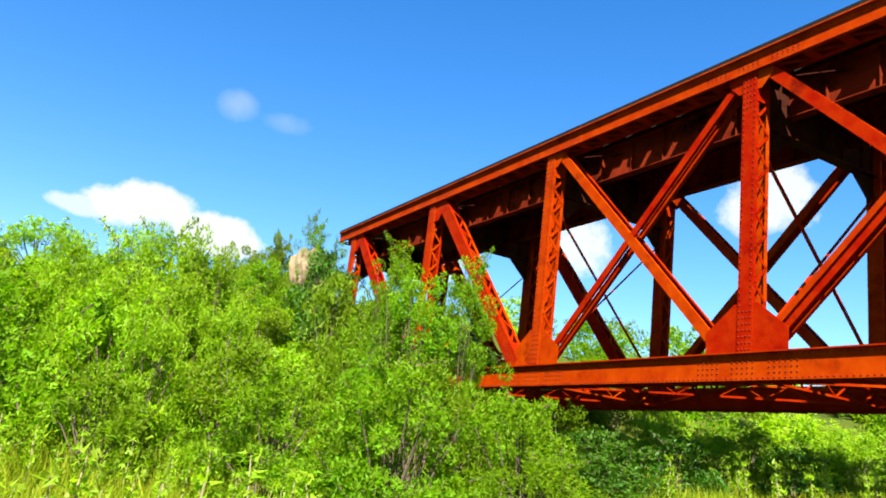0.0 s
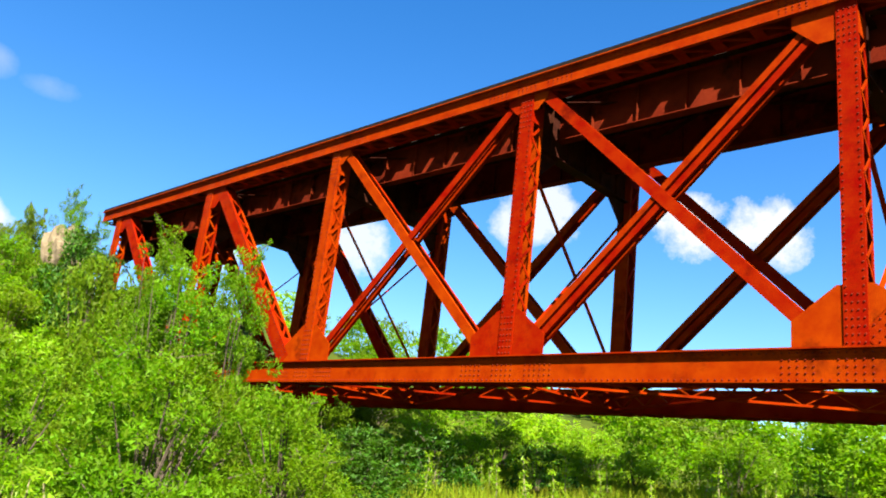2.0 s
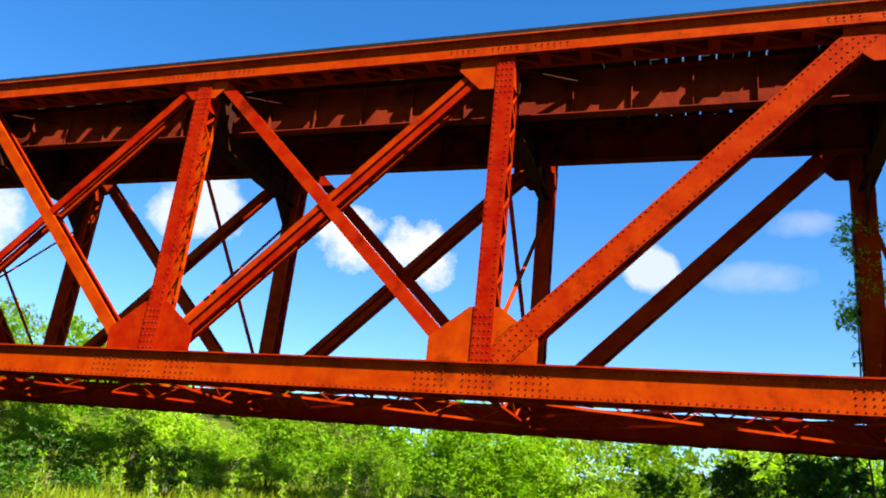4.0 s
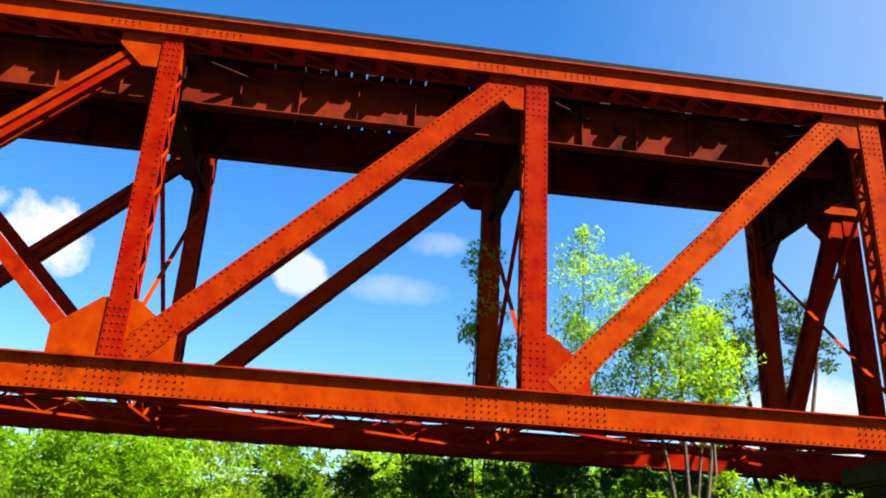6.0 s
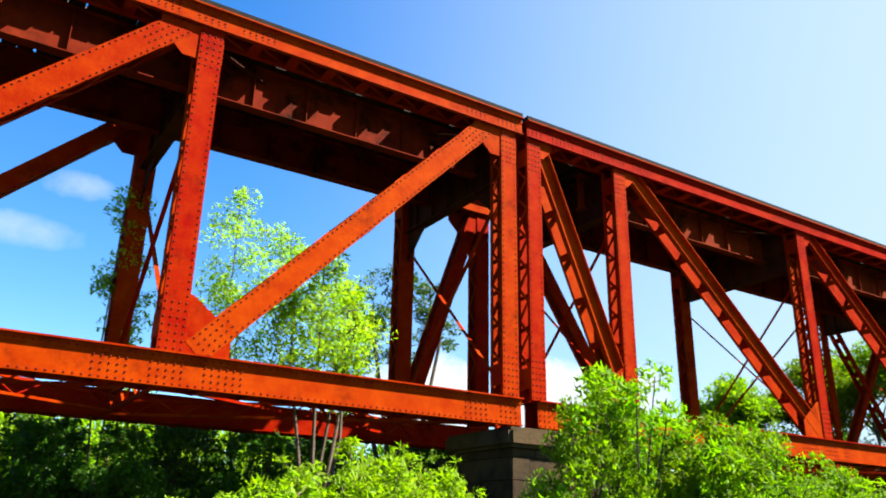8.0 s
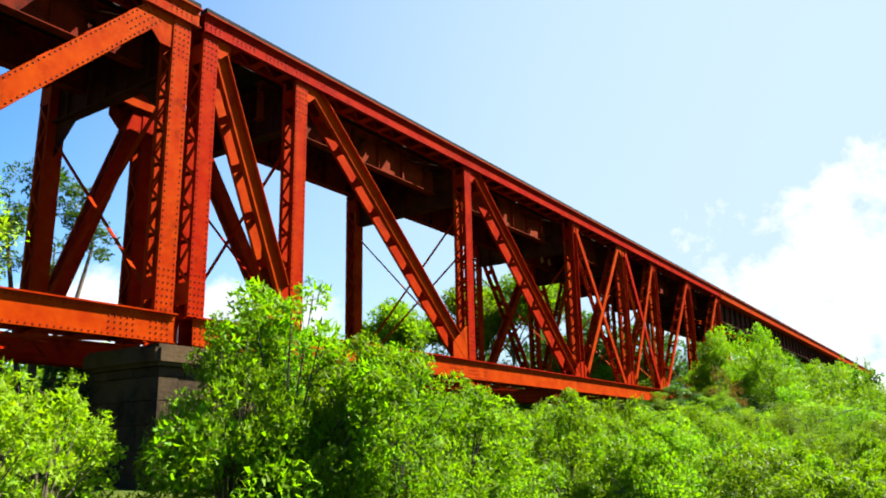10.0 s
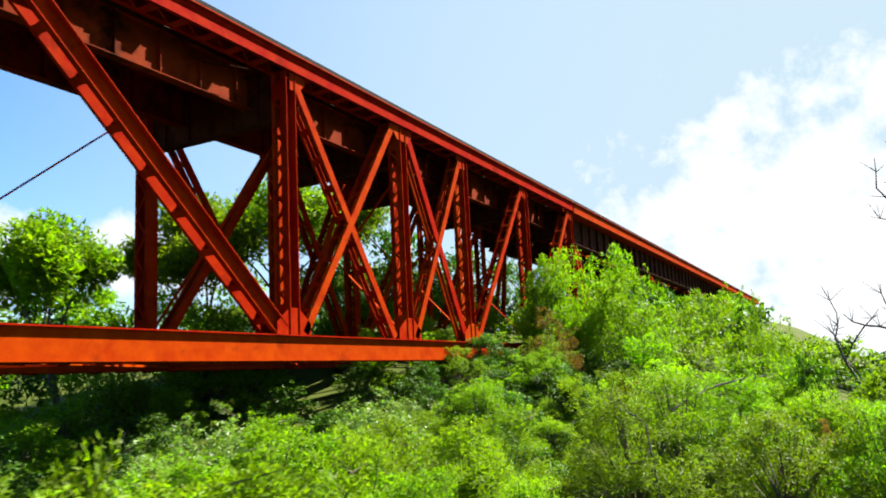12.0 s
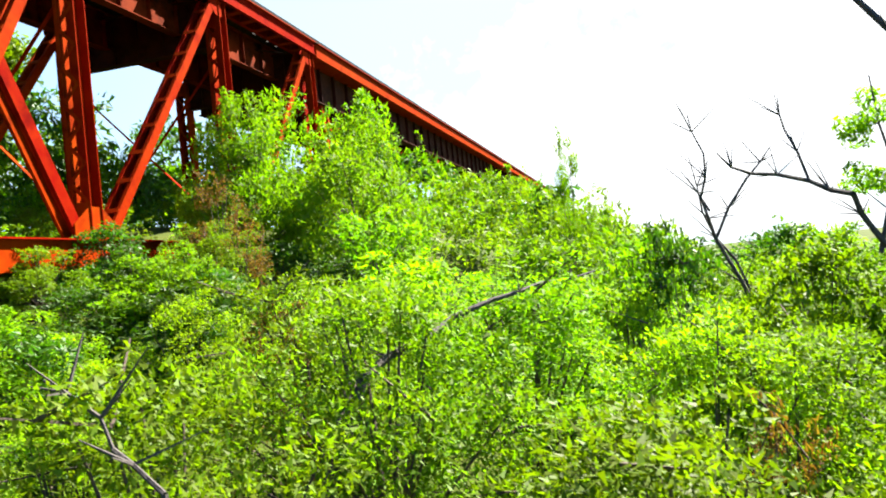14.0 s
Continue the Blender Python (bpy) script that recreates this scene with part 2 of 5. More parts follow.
# ---- mesh helpers ----
class Solid:
    """Collects vertices and faces of one mesh."""

    def __init__(self):
        self.v, self.f = [], []

    def add(self, verts, faces):
        k = len(self.v)
        self.v += [tuple(p) for p in verts]
        self.f += [tuple(i + k for i in q) for q in faces]

    def hexa(self, p):
        self.add(p, ((3, 2, 1, 0), (4, 5, 6, 7), (0, 1, 5, 4), (1, 2, 6, 5), (2, 3, 7, 6), (3, 0, 4, 7)))

    def box(self, x0, x1, y0, y1, z0, z1):
        self.hexa([(x0, y0, z0), (x1, y0, z0), (x1, y1, z0), (x0, y1, z0), (x0, y0, z1), (x1, y0, z1), (x1, y1, z1), (x0, y1, z1)])

    def bar(self, a, b, wide, deep, side=None):
        """A straight bar from a to b; wide along side, deep across it."""
        a, b = Vector(a), Vector(b)
        d = (b - a).normalized()
        s = Vector(side) if side is not None else (d.cross(Vector((0, 0, 1))) if abs(d.z) < 0.95 else Vector((1, 0, 0)))
        s = (s - d * s.dot(d)).normalized()
        u = d.cross(s)
        s, u = s * wide / 2, u * deep / 2
        self.hexa([a - s - u, a + s - u, a + s + u, a - s + u, b - s - u, b + s - u, b + s + u, b - s + u])

    def strip(self, a, b, n0, n1, y0, y1):
        """A plate that runs from a to b in the x-z plane, from n0 to n1 beside its line, from y0 to y1 in depth."""
        dx, dz = b[0] - a[0], b[1] - a[1]
        k = math.hypot(dx, dz)
        nx, nz = -dz / k, dx / k
        c = [(a[0] + nx * n0, a[1] + nz * n0), (b[0] + nx * n0, b[1] + nz * n0), (b[0] + nx * n1, b[1] + nz * n1), (a[0] + nx * n1, a[1] + nz * n1)]
        self.hexa([(x, y0, z) for x, z in c] + [(x, y1, z) for x, z in c])

    def profile(self, a, b, pts):
        """One closed section, points (beside the line, depth), drawn from a to b in the x-z plane."""
        dx, dz = b[0] - a[0], b[1] - a[1]
        k = math.hypot(dx, dz)
        nx, nz = -dz / k, dx / k
        c = len(pts)
        vs = [(p[0] + nx * n, y, p[1] + nz * n) for p in (a, b) for n, y in pts]
        self.add(vs, [tuple(range(c)), tuple(range(2 * c - 1, c - 1, -1))] + [((i + 1) % c, i, c + i, c + (i + 1) % c) for i in range(c)])

    def plate(self, outline, y0, y1):
        k = len(outline)
        vs = [(x, y0, z) for x, z in outline] + [(x, y1, z) for x, z in outline]
        fs = [tuple(range(k)), tuple(range(2 * k - 1, k - 1, -1))] + [((i + 1) % k, i, k + i, k + (i + 1) % k) for i in range(k)]
        self.add(vs, fs)

    def rivet(self, x, y, z, r=0.021, h=0.016):
        """A rivet head on a face that looks to -y."""
        ring = [(x + r * math.cos(i * math.pi / 3), y, z + r * math.sin(i * math.pi / 3)) for i in range(6)]
        top = [(x + r * 0.55 * math.cos(i * math.pi / 3), y - h, z + r * 0.55 * math.sin(i * math.pi / 3)) for i in range(6)]
        self.add(ring + top, [(i, (i + 1) % 6, 6 + (i + 1) % 6, 6 + i) for i in range(6)] + [tuple(range(6, 12))])

    def mesh(self, name, mat, smooth=False):
        me = bpy.data.meshes.new(name)
        me.from_pydata(self.v, [], self.f)
        me.materials.append(mat)
        bm = bmesh.new()
        bm.from_mesh(me)
        bmesh.ops.recalc_face_normals(bm, faces=bm.faces)
        bm.to_mesh(me)
        bm.free()
        if smooth:
            me.polygons.foreach_set("use_smooth", [True] * len(me.polygons))
        return me


def part(name, solid, mat, parent=None, label="", kind=""):
    me = solid if isinstance(solid, bpy.types.Mesh) else solid.mesh(name, mat)
    ob = new(name, me)
    if parent is not None:
        ob.parent = parent
    if label or kind:
        tagged(ob, label=label, kind=kind)
    return ob


def thing(name, label, category, group="", kind="", at=(0, 0, 0)):
    ob = new(name)
    ob.location = at
    return tagged(ob, label, category, group, kind)


# ---- ground ----
def smooth01(a, b, x):
    k = min(1.0, max(0.0, (x - a) / (b - a)))
    return k * k * (3 - 2 * k)


def ground_z(x, y):
    z = 6.6 * smooth01(-7, -25, x) * (1 - 0.35 * smooth01(6, 26, y))
    z += (3.9 * smooth01(36, 60, x) + 3.4 * smooth01(64, 135, x)) * (0.22 + 0.78 * smooth01(-13, -1, y)) * (1 - 0.3 * smooth01(8, 30, y))
    z += 1.6 * smooth01(20, 60, y)
    z += 0.076 * max(0.0, min(y + 13.4, 60.0))
    z += 0.35 * noise.noise((x * 0.11, y * 0.11, 0.3)) + 0.10 * noise.noise((x * 0.5, y * 0.5, 2.0))
    return z


def build_ground():
    xs = sorted(set([-2600, -1200, -500, -250, -120, -80] + list(range(-60, 121)) + [130, 140, 150, 180, 260, 500, 1200, 2600]))
    ys = sorted(set([-2600, -1200, -500, -250, -120, -70] + list(range(-40, 61)) + [70, 90, 130, 250, 500, 1200, 2600]))
    s = Solid()
    w = len(ys)
    vs = [(x, y, ground_z(max(-90, min(x, 150)), max(-60, min(y, 90)))) for x in xs for y in ys]
    s.add(vs, [(i * w + j, (i + 1) * w + j, (i + 1) * w + j + 1, i * w + j + 1) for i in range(len(xs) - 1) for j in range(w - 1)])
    ob = part("ground", s.mesh("ground", GROUND, True), GROUND)
    tagged(ob, "grassy uneven soil of the valley floor and banks", "ground", kind="structure")


build_ground()

# ---- the railway bridge ----
ZB = 4.3  # top edge of the bottom chords
HT = 6.2  # clear height between the chords
TC, BC = 0.42, 0.575  # depth of top and bottom chords
NEAR, BEYOND = (0.0, 0.45), (4.5, 4.95)  # depths of the two trusses


def channel(a, b, wide, y, turn, flange=0.09, t=0.022):
    """One channel from a to b in the truss plane: its web at depth y, its flanges towards turn (+1 or -1)."""
    w = wide / 2
    s = Solid()
    s.profile(a, b, [(-w, y), (w, y), (w, y + turn * flange), (w - t, y + turn * flange), (w - t, y + turn * t), (-w + t, y + turn * t), (-w + t, y + turn * flange), (-w, y + turn * flange)])
    return s


def channel_pair(span, name, a, b, wide, y0, y1, flange=0.09):
    ob = part(name, channel(a, b, wide, y0, 1, flange), STEEL, span)
    part("rear_channel", channel(a, b, wide, y1, -1, flange), STEEL, ob)
    return ob


def trough_pair(span, name, a, b, wide, y0, y1, deep=0.19):
    """A member whose front channel is open to the outside, before a plain rear web."""
    ob = part(name, channel(a, b, wide, y0 + deep, -1, deep, 0.02), STEEL, span)
    part("rear_channel", channel(a, b, wide, y1 - 0.08, 1, 0.08), STEEL, ob)
    return ob


def along(a, b, t, off):
    dx, dz = b[0] - a[0], b[1] - a[1]
    k = math.hypot(dx, dz)
    return a[0] + dx * t / k - dz / k * off, a[1] + dz * t / k + dx / k * off


def lacing(a, b, wide, y0, y1, pitch=0.42, start=0.7, double=False):
    """Zigzag bars that tie the two channels on both open sides, with an end batten."""
    s = Solid()
    k = math.hypot(b[0] - a[0], b[1] - a[1])
    count = max(2, int((k - 2 * start) / pitch))
    step = (k - 2 * start) / count
    for off in (-wide / 2 - 0.006, wide / 2 + 0.006):
        nx, nz = along((0, 0), (b[0] - a[0], b[1] - a[1]), 0, 1)
        for i in range(count):
            for flip in ((0, 1) if double else (i % 2,)):
                ya, yb = (y0 + 0.05, y1 - 0.05) if flip == 0 else (y1 - 0.05, y0 + 0.05)
                p, q = along(a, b, start + i * step, off), along(a, b, start + (i + 1) * step, off)
                s.bar((p[0], ya, p[1]), (q[0], yb, q[1]), 0.012, 0.065, (nx, 0, nz))
        for lo, hi in ((0.25, start), (k - start, k - 0.25)):
            p, q = along(a, b, lo, off), along(a, b, hi, off)
            s.strip(p, q, -0.006, 0.006, y0 + 0.01, y1 - 0.01)
    return s


def battens(a, b, wide, y0, y1, pitch=1.0, long=0.28, sides=(-1, 1)):
    s = Solid()
    k = math.hypot(b[0] - a[0], b[1] - a[1])
    count = int((k - 1.2) / pitch)
    for side in sides:
        off = side * (wide / 2 + 0.007)
        for i in range(count + 1):
            t = 0.6 + (k - 1.2) * i / count
            s.strip(along(a, b, t - long / 2, off), along(a, b, t + long / 2, off), -0.007, 0.007, y0 + 0.01, y1 - 0.01)
    return s


def face_rivets(a, b, wide, y, pitch=0.13, ends=0.9, columns=4):
    """Rivet heads along both edges of a front plate and in close rows at its ends."""
    s = Solid()
    k = math.hypot(b[0] - a[0], b[1] - a[1])
    for i in range(int(k / pitch)):
        t = (i + 0.5) * pitch
        for off in (-wide / 2 + 0.045, wide / 2 - 0.045):
            x, z = along(a, b, t, off)
            s.rivet(x, y, z)
        if t < ends or t > k - ends:
            for c in range(1, columns - 1):
                x, z = along(a, b, t, -wide / 2 + 0.045 + (wide - 0.09) * c / (columns - 1))
                s.rivet(x, y, z)
    return s


def chord(span, name, x0, x1, z0, z1, y0, y1, joints, near, label, riveted):
    """A box chord: two riveted webs, flange angles, a cover plate that stands proud, and batten plates below."""
    def web(y, sgn):
        """A riveted web with its flange angles and a lower ledge; sgn is the outward side."""
        w = Solid()
        o, k = sgn * 0.012, sgn * 0.075
        pts = [(0, y - sgn * 0.025), (z1 - z0, y - sgn * 0.025), (z1 - z0, y + o), (z1 - z0 - 0.11, y + o), (z1 - z0 - 0.11, y), (0.11, y), (0.11, y + o), (0.016, y + o), (0.016, y + k), (0, y + k)]
        w.profile((x0, z0), (x1, z0), pts)
        return w

    ob = part(name, web(y0, -1), STEEL, span, label)
    part("inner_web", web(y1, 1), STEEL, ob)
    c = Solid()
    c.box(x0 - 0.01, x1 + 0.01, y0 - 0.09, y1 + 0.09, z1 + 0.001, z1 + 0.03)
    part("cover_plate", c, STEEL, ob)
    b = Solid()
    n = int((x1 - x0) / 0.8)
    for i in range(n + 1):
        x = x0 + 0.15 + (x1 - x0 - 0.3) * i / n
        b.box(x - 0.11, x + 0.11, y0 + 0.03, y1 - 0.03, z0 - 0.012, z0 - 0.002)
        if i < n:
            xn = x0 + 0.15 + (x1 - x0 - 0.3) * (i + 1) / n
            b.bar((x + 0.1, y0 + 0.05, z0 - 0.008), (xn - 0.1, y1 - 0.05, z0 - 0.008), 0.06, 0.01, (0, 0, 1))
    part("batten", b, STEEL, ob, kind="stuff")
    if near:
        r = Solid()
        yf = y0 - 0.012
        i = 0
        x = x0 + 0.06
        while x < min(x1 - 0.03, riveted):
            r.rivet(x, yf, z0 + 0.055)
            r.rivet(x, yf, z1 - 0.055)
            d = min(abs(x - j) for j in joints)
            if 0.55 < d < 1.25 or d < 0.3:
                for k in range(1, 4):
                    r.rivet(x, y0 - 0.0, z0 + 0.055 + (z1 - z0 - 0.11) * k / 4, h=0.018)
            x += 0.125
        part("rivet", r, RIVET, ob, kind="stuff")
    return ob


def gusset(span, x, z, outline, y, thick=0.02):
    s = Solid()
    s.plate([(x + px, z + pz) for px, pz in outline], y, y + thick)
    return part("gusset_plate", s, STEEL, span)


def lattice_strut(name, span, a, b, tall, pitch=0.5):
    """Two flat angles one above the other with zigzag bars between."""
    a, b = Vector(a), Vector(b)
    up = Vector((0, 0, tall))
    low, top, zig = Solid(), Solid(), Solid()
    low.bar(a, b, 0.09, 0.05)
    top.bar(a + up, b + up, 0.09, 0.05)
    n = max(2, int((b - a).length / pitch))
    d = (b - a) / n
    for i in range(n):
        p, q = a + d * i, a + d * (i + 1)
        if i % 2:
            zig.bar(p, q + up, 0.05, 0.02)
        else:
            zig.bar(p + up, q, 0.05, 0.02)
    ob = part(name, low, STEEL, span)
    part("upper_angle", top, STEEL, ob)
    part("lacing", zig, STEEL, ob, kind="stuff")


def truss(span, xs, ys, spec, near, posts_wide, riveted, open_from):
    """One truss: posts, diagonals and gussets. spec lists diagonals as (from top panel, to bottom panel, kind)."""
    y0, y1 = ys
    zb, zt = ZB, ZB + HT
    inset = 0.024
    for i, x in enumerate(xs):
        w = posts_wide[i]
        a, b = (x, zb), (x, zt)
        post = (trough_pair if near and i >= open_from else channel_pair)(span, "post", a, b, w, y0 + 0.004, y1 - 0.004)
        part("lacing", lacing(a, b, w, y0 + 0.004, y1 - 0.004, pitch=0.36 if near else 0.5), STEEL, post, kind="stuff")
        if near and i < open_from and x < riveted:
            part("rivet", face_rivets(a, b, w, y0 + 0.004), RIVET, post, kind="stuff")
    for k, (top, bottom, kind, ot, ob) in enumerate(spec):
        sgn = 1 if xs[bottom] > xs[top] else -1
        a = (xs[top] + sgn * ot, zt - 0.05)
        b = (xs[bottom] - sgn * ob, zb + 0.05)
        dy = inset + 0.004 * (k % 2)
        ya, yb = y0 + dy, y1 - dy
        if kind == "main":
            w = 0.46 if near else 0.36
            d = channel_pair(span, "diagonal", a, b, w, ya, yb)
            part("lacing", lacing(a, b, w, ya, yb, pitch=0.55), STEEL, d, kind="stuff")
            if near:
                part("rivet", face_rivets(a, b, w, ya), RIVET, d, kind="stuff")
        elif kind == "batten":
            w = 0.40
            d = trough_pair(span, "diagonal", a, b, w, ya, yb + 0.06, 0.13) if near else channel_pair(span, "diagonal", a, b, w, ya, yb)
            part("batten", battens(a, b, w, ya + 0.1, yb, pitch=0.95, long=0.17), STEEL, d, kind="stuff")
        elif kind == "twin":
            L = math.dist(a, b)
            d = None
            for off in (-0.1, 0.1):
                for yy, turn in ((ya + 0.05, 1), (yb - 0.05, -1)):
                    bar = channel(along(a, b, 0, off), along(a, b, L, off), 0.135, yy, turn, 0.07, 0.016)
                    if d is None:
                        d = part("diagonal", bar, STEEL, span)
                    else:
                        part("angle_bar", bar, STEEL, d)
            part("batten", battens(a, b, 0.27, ya + 0.1, yb - 0.1, pitch=0.9, long=0.12), STEEL, d, kind="stuff")
        elif kind == "rod":
            rod = Solid()
            rod.bar((a[0], (y0 + y1) / 2, a[1]), (b[0], (y0 + y1) / 2, b[1]), 0.09, 0.03, (0, 1, 0))
            part("tie_rod", rod, STEEL, span)
            continue
        elif kind in ("counter", "slim"):
            channel_pair(span, "diagonal", a, b, 0.25 if kind == "counter" else 0.19, ya + 0.03, yb - 0.03, 0.07)
        elif kind == "ladder":
            d = channel_pair(span, "diagonal", a, b, 0.21, ya + 0.01, yb - 0.01, 0.08)
            part("batten", battens(a, b, 0.21, ya + 0.02, yb - 0.02, pitch=0.75, long=0.12), STEEL, d, kind="stuff")
        # joint plates at both ends
        gy = y0 + 0.0295 if near else y1 - 0.05
        g = 1.0 if kind in ("main", "twin") else 0.6
        gusset(span, xs[top], zt, [(0, 0), (sgn * 0.95 * g, 0), (sgn * 0.95 * g, -0.25 * g), (sgn * 0.5 * g, -0.7 * g), (0, -0.7 * g)][:: -sgn], gy + 0.003 * k / 10)
    for i, x in enumerate(xs):
        ends = [(t, b) for t, b, *_ in spec if b == i]
        if not ends:
            continue
        k = (1.0 if i < open_from else 0.6) if near else 0.55
        l = 1.0 * k if any(xs[t] < x for t, b in ends) else 0.22
        r = 1.0 * k if any(xs[t] > x for t, b in ends) else 0.22
        gy = y0 + 0.034 if near else y1 - 0.055
        gusset(span, x, zb, [(-l, 0), (r, 0), (r, 0.46 * k), (r * 0.28, 1.02 * k), (-l * 0.28, 1.02 * k), (-l, 0.46 * k)], gy)


def deck(span, xs, x0, x1, haunched):
    zt = ZB + HT
    # floor beams with haunched ends, and sway bracing below them
    for i, x in enumerate(xs):
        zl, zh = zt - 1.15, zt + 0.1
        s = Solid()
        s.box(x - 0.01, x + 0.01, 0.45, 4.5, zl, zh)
        beam = part("floor_beam", s, SHADED_BROWN, span)
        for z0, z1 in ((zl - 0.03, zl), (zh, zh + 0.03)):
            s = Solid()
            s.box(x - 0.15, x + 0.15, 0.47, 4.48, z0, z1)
            part("flange", s, SHADED_BROWN, beam)
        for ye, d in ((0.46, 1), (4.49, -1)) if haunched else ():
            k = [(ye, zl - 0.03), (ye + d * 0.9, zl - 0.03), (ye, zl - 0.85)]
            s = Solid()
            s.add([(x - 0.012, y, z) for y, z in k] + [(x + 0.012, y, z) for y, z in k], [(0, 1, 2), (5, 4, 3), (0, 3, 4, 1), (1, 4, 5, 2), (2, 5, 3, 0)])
            part("bracket", s, SHADED_BROWN, beam)
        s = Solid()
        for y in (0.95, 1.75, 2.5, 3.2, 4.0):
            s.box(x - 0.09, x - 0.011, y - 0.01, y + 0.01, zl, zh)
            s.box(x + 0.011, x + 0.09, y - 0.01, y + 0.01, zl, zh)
        part("stiffener", s, SHADED_BROWN, beam, kind="stuff")
        for ya, yb in ((0.4, 4.55), (4.55, 0.4)):
            b = Solid()
            off = 0.03 if ya < yb else -0.03
            b.bar((x + off, ya, ZB + 0.3), (x + off, yb, zt - 1.6), 0.09, 0.02)
            part("sway_brace", b, STEEL, span)
    # stringers carry some of the deck's shade in their colour
    for y, low in ((1.35, 0.65), (3.5, 0.66)):
        s = Solid()
        zl, zh = zt - low, zt + 0.30
        k = zh - zl
        s.profile((x0, zl), (x1, zl), [(-0.025, y - 0.13), (0, y - 0.13), (0, y - 0.01), (k, y - 0.01), (k, y - 0.13), (k + 0.025, y - 0.13), (k + 0.025, y + 0.13), (k, y + 0.13), (k, y + 0.01), (0, y + 0.01), (0, y + 0.13), (-0.025, y + 0.13)])
        ob = part("stringer", s, SHADED_RED, span)
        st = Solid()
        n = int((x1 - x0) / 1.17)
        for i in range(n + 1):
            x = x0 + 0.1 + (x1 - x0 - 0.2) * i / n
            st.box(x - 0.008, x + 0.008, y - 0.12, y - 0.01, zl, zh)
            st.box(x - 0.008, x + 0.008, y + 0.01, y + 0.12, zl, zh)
        part("stiffener", st, SHADED_RED, ob, kind="stuff")
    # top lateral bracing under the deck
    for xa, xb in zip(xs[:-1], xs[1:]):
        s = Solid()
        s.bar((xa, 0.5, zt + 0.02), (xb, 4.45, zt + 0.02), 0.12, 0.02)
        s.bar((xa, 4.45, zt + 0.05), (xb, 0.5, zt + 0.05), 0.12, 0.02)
        part("top_lateral", s, SHADED_BROWN, span)
        # lattice struts between the bottom chords
        for ya, yb in ((0.45, 4.0), (4.5, 0.45)):
            lattice_strut("bottom_lateral", span, (xa, ya, ZB - 0.50), (xb, yb, ZB - 0.50), 0.30 if ya < yb else 0.28)
        lattice_strut("bottom_strut", span, (xa, 0.45, ZB - 0.47), (xa, 4.5, ZB - 0.47), 0.36)


def truss_span(near_side, far_side, label, riveted=99, open_from=99):
    """One skewed span; each side gives its posts, the ends of its chords, its diagonals and the widths of its posts."""
    span = thing("truss_bridge_span", label, "bridge span", "spans of the railway bridge")
    for ys, near, (xs, x0, x1, spec, wide) in ((NEAR, True, near_side), (BEYOND, False, far_side)):
        zt = ZB + HT
        chord(span, "top_chord", x0, x1, zt, zt + TC, *ys, xs, near, "riveted red top chord", riveted)
        chord(span, "bottom_chord", x0 + 0.15, x1 - 0.15, ZB - BC, ZB - 0.03, *ys, xs, near, "riveted red bottom chord", riveted)
        truss(span, xs, ys, spec, near, wide, riveted, open_from)
    deck(span, [x for x in near_side[0] if x != 21.75], max(near_side[1], far_side[1]) + 0.05, min(near_side[2], far_side[2]) - 0.05, near_side[1] < 0)
    return span


XS1 = [-21.0, -14.0, -7.0, 0.0, 7.0, 14.0, 21.0]
# diagonals: top panel, bottom panel, kind, distance of its ends from the posts
SPEC1 = [(0, 1, "main", 0.6, 0.8), (1, 2, "main", 0.65, 0.95), (2, 3, "counter", 0.37, 0.62), (3, 2, "slim", 0.3, 0.3), (3, 4, "counter", 0.45, 0.42), (4, 3, "twin", 0.3, 0.32), (5, 4, "main", 0.52, 0.22), (6, 5, "main", 0.62, 0.40)]
WIDE1 = [0.42, 0.42, 0.36, 0.36, 0.36, 0.44, 0.42]
# the far truss reaches one short panel further, as the piers stand askew
FAR1 = SPEC1[:-1] + [(7, 6, "main", 0.25, 0.15)]
truss_span((XS1, -22.6, 21.4, SPEC1, WIDE1), (XS1 + [23.5], -20.6, 23.9, FAR1, WIDE1 + [0.42]), "red painted riveted steel deck truss resting on a stone pier")
XS2 = [21.75, 24.55, 32.1, 40.1, 45.3, 49.4, 54.9, 60.5]
SPEC2 = [(0, 1, "batten", 0.2, 0.0), (1, 2, "batten", 0.6, 0.1), (2, 3, "batten", 0.6, 0.35), (3, 4, "ladder", 0.1, 0.8), (4, 3, "ladder", 0.5, 0.4), (4, 5, "counter", 0.3, 0.4), (5, 4, "ladder", 0.25, 0.35), (6, 5, "ladder", 0.3, 0.4), (7, 6, "ladder", 0.3, 0.4)]
WIDE2 = [0.40, 0.40, 0.38, 0.35, 0.33, 0.33, 0.33, 0.33]
FAR2 = [(0, 1, "main", 0.5, 3.0), (2, 1, "rod", 0.2, 0.2), (2, 3, "ladder", 0.4, 0.4), (3, 2, "counter", 0.3, 0.4), (3, 4, "ladder", 0.3, 0.4), (4, 3, "ladder", 0.3, 0.4), (5, 4, "ladder", 0.3, 0.4), (6, 5, "ladder", 0.3, 0.4)]
truss_span((XS2, 21.55, 60.80, SPEC2, WIDE2), ([24.6] + XS2[2:], 24.3, 60.80, FAR2, WIDE2[1:]), "red painted riveted steel deck truss with battened diagonals above bushes", 33.0, 3)


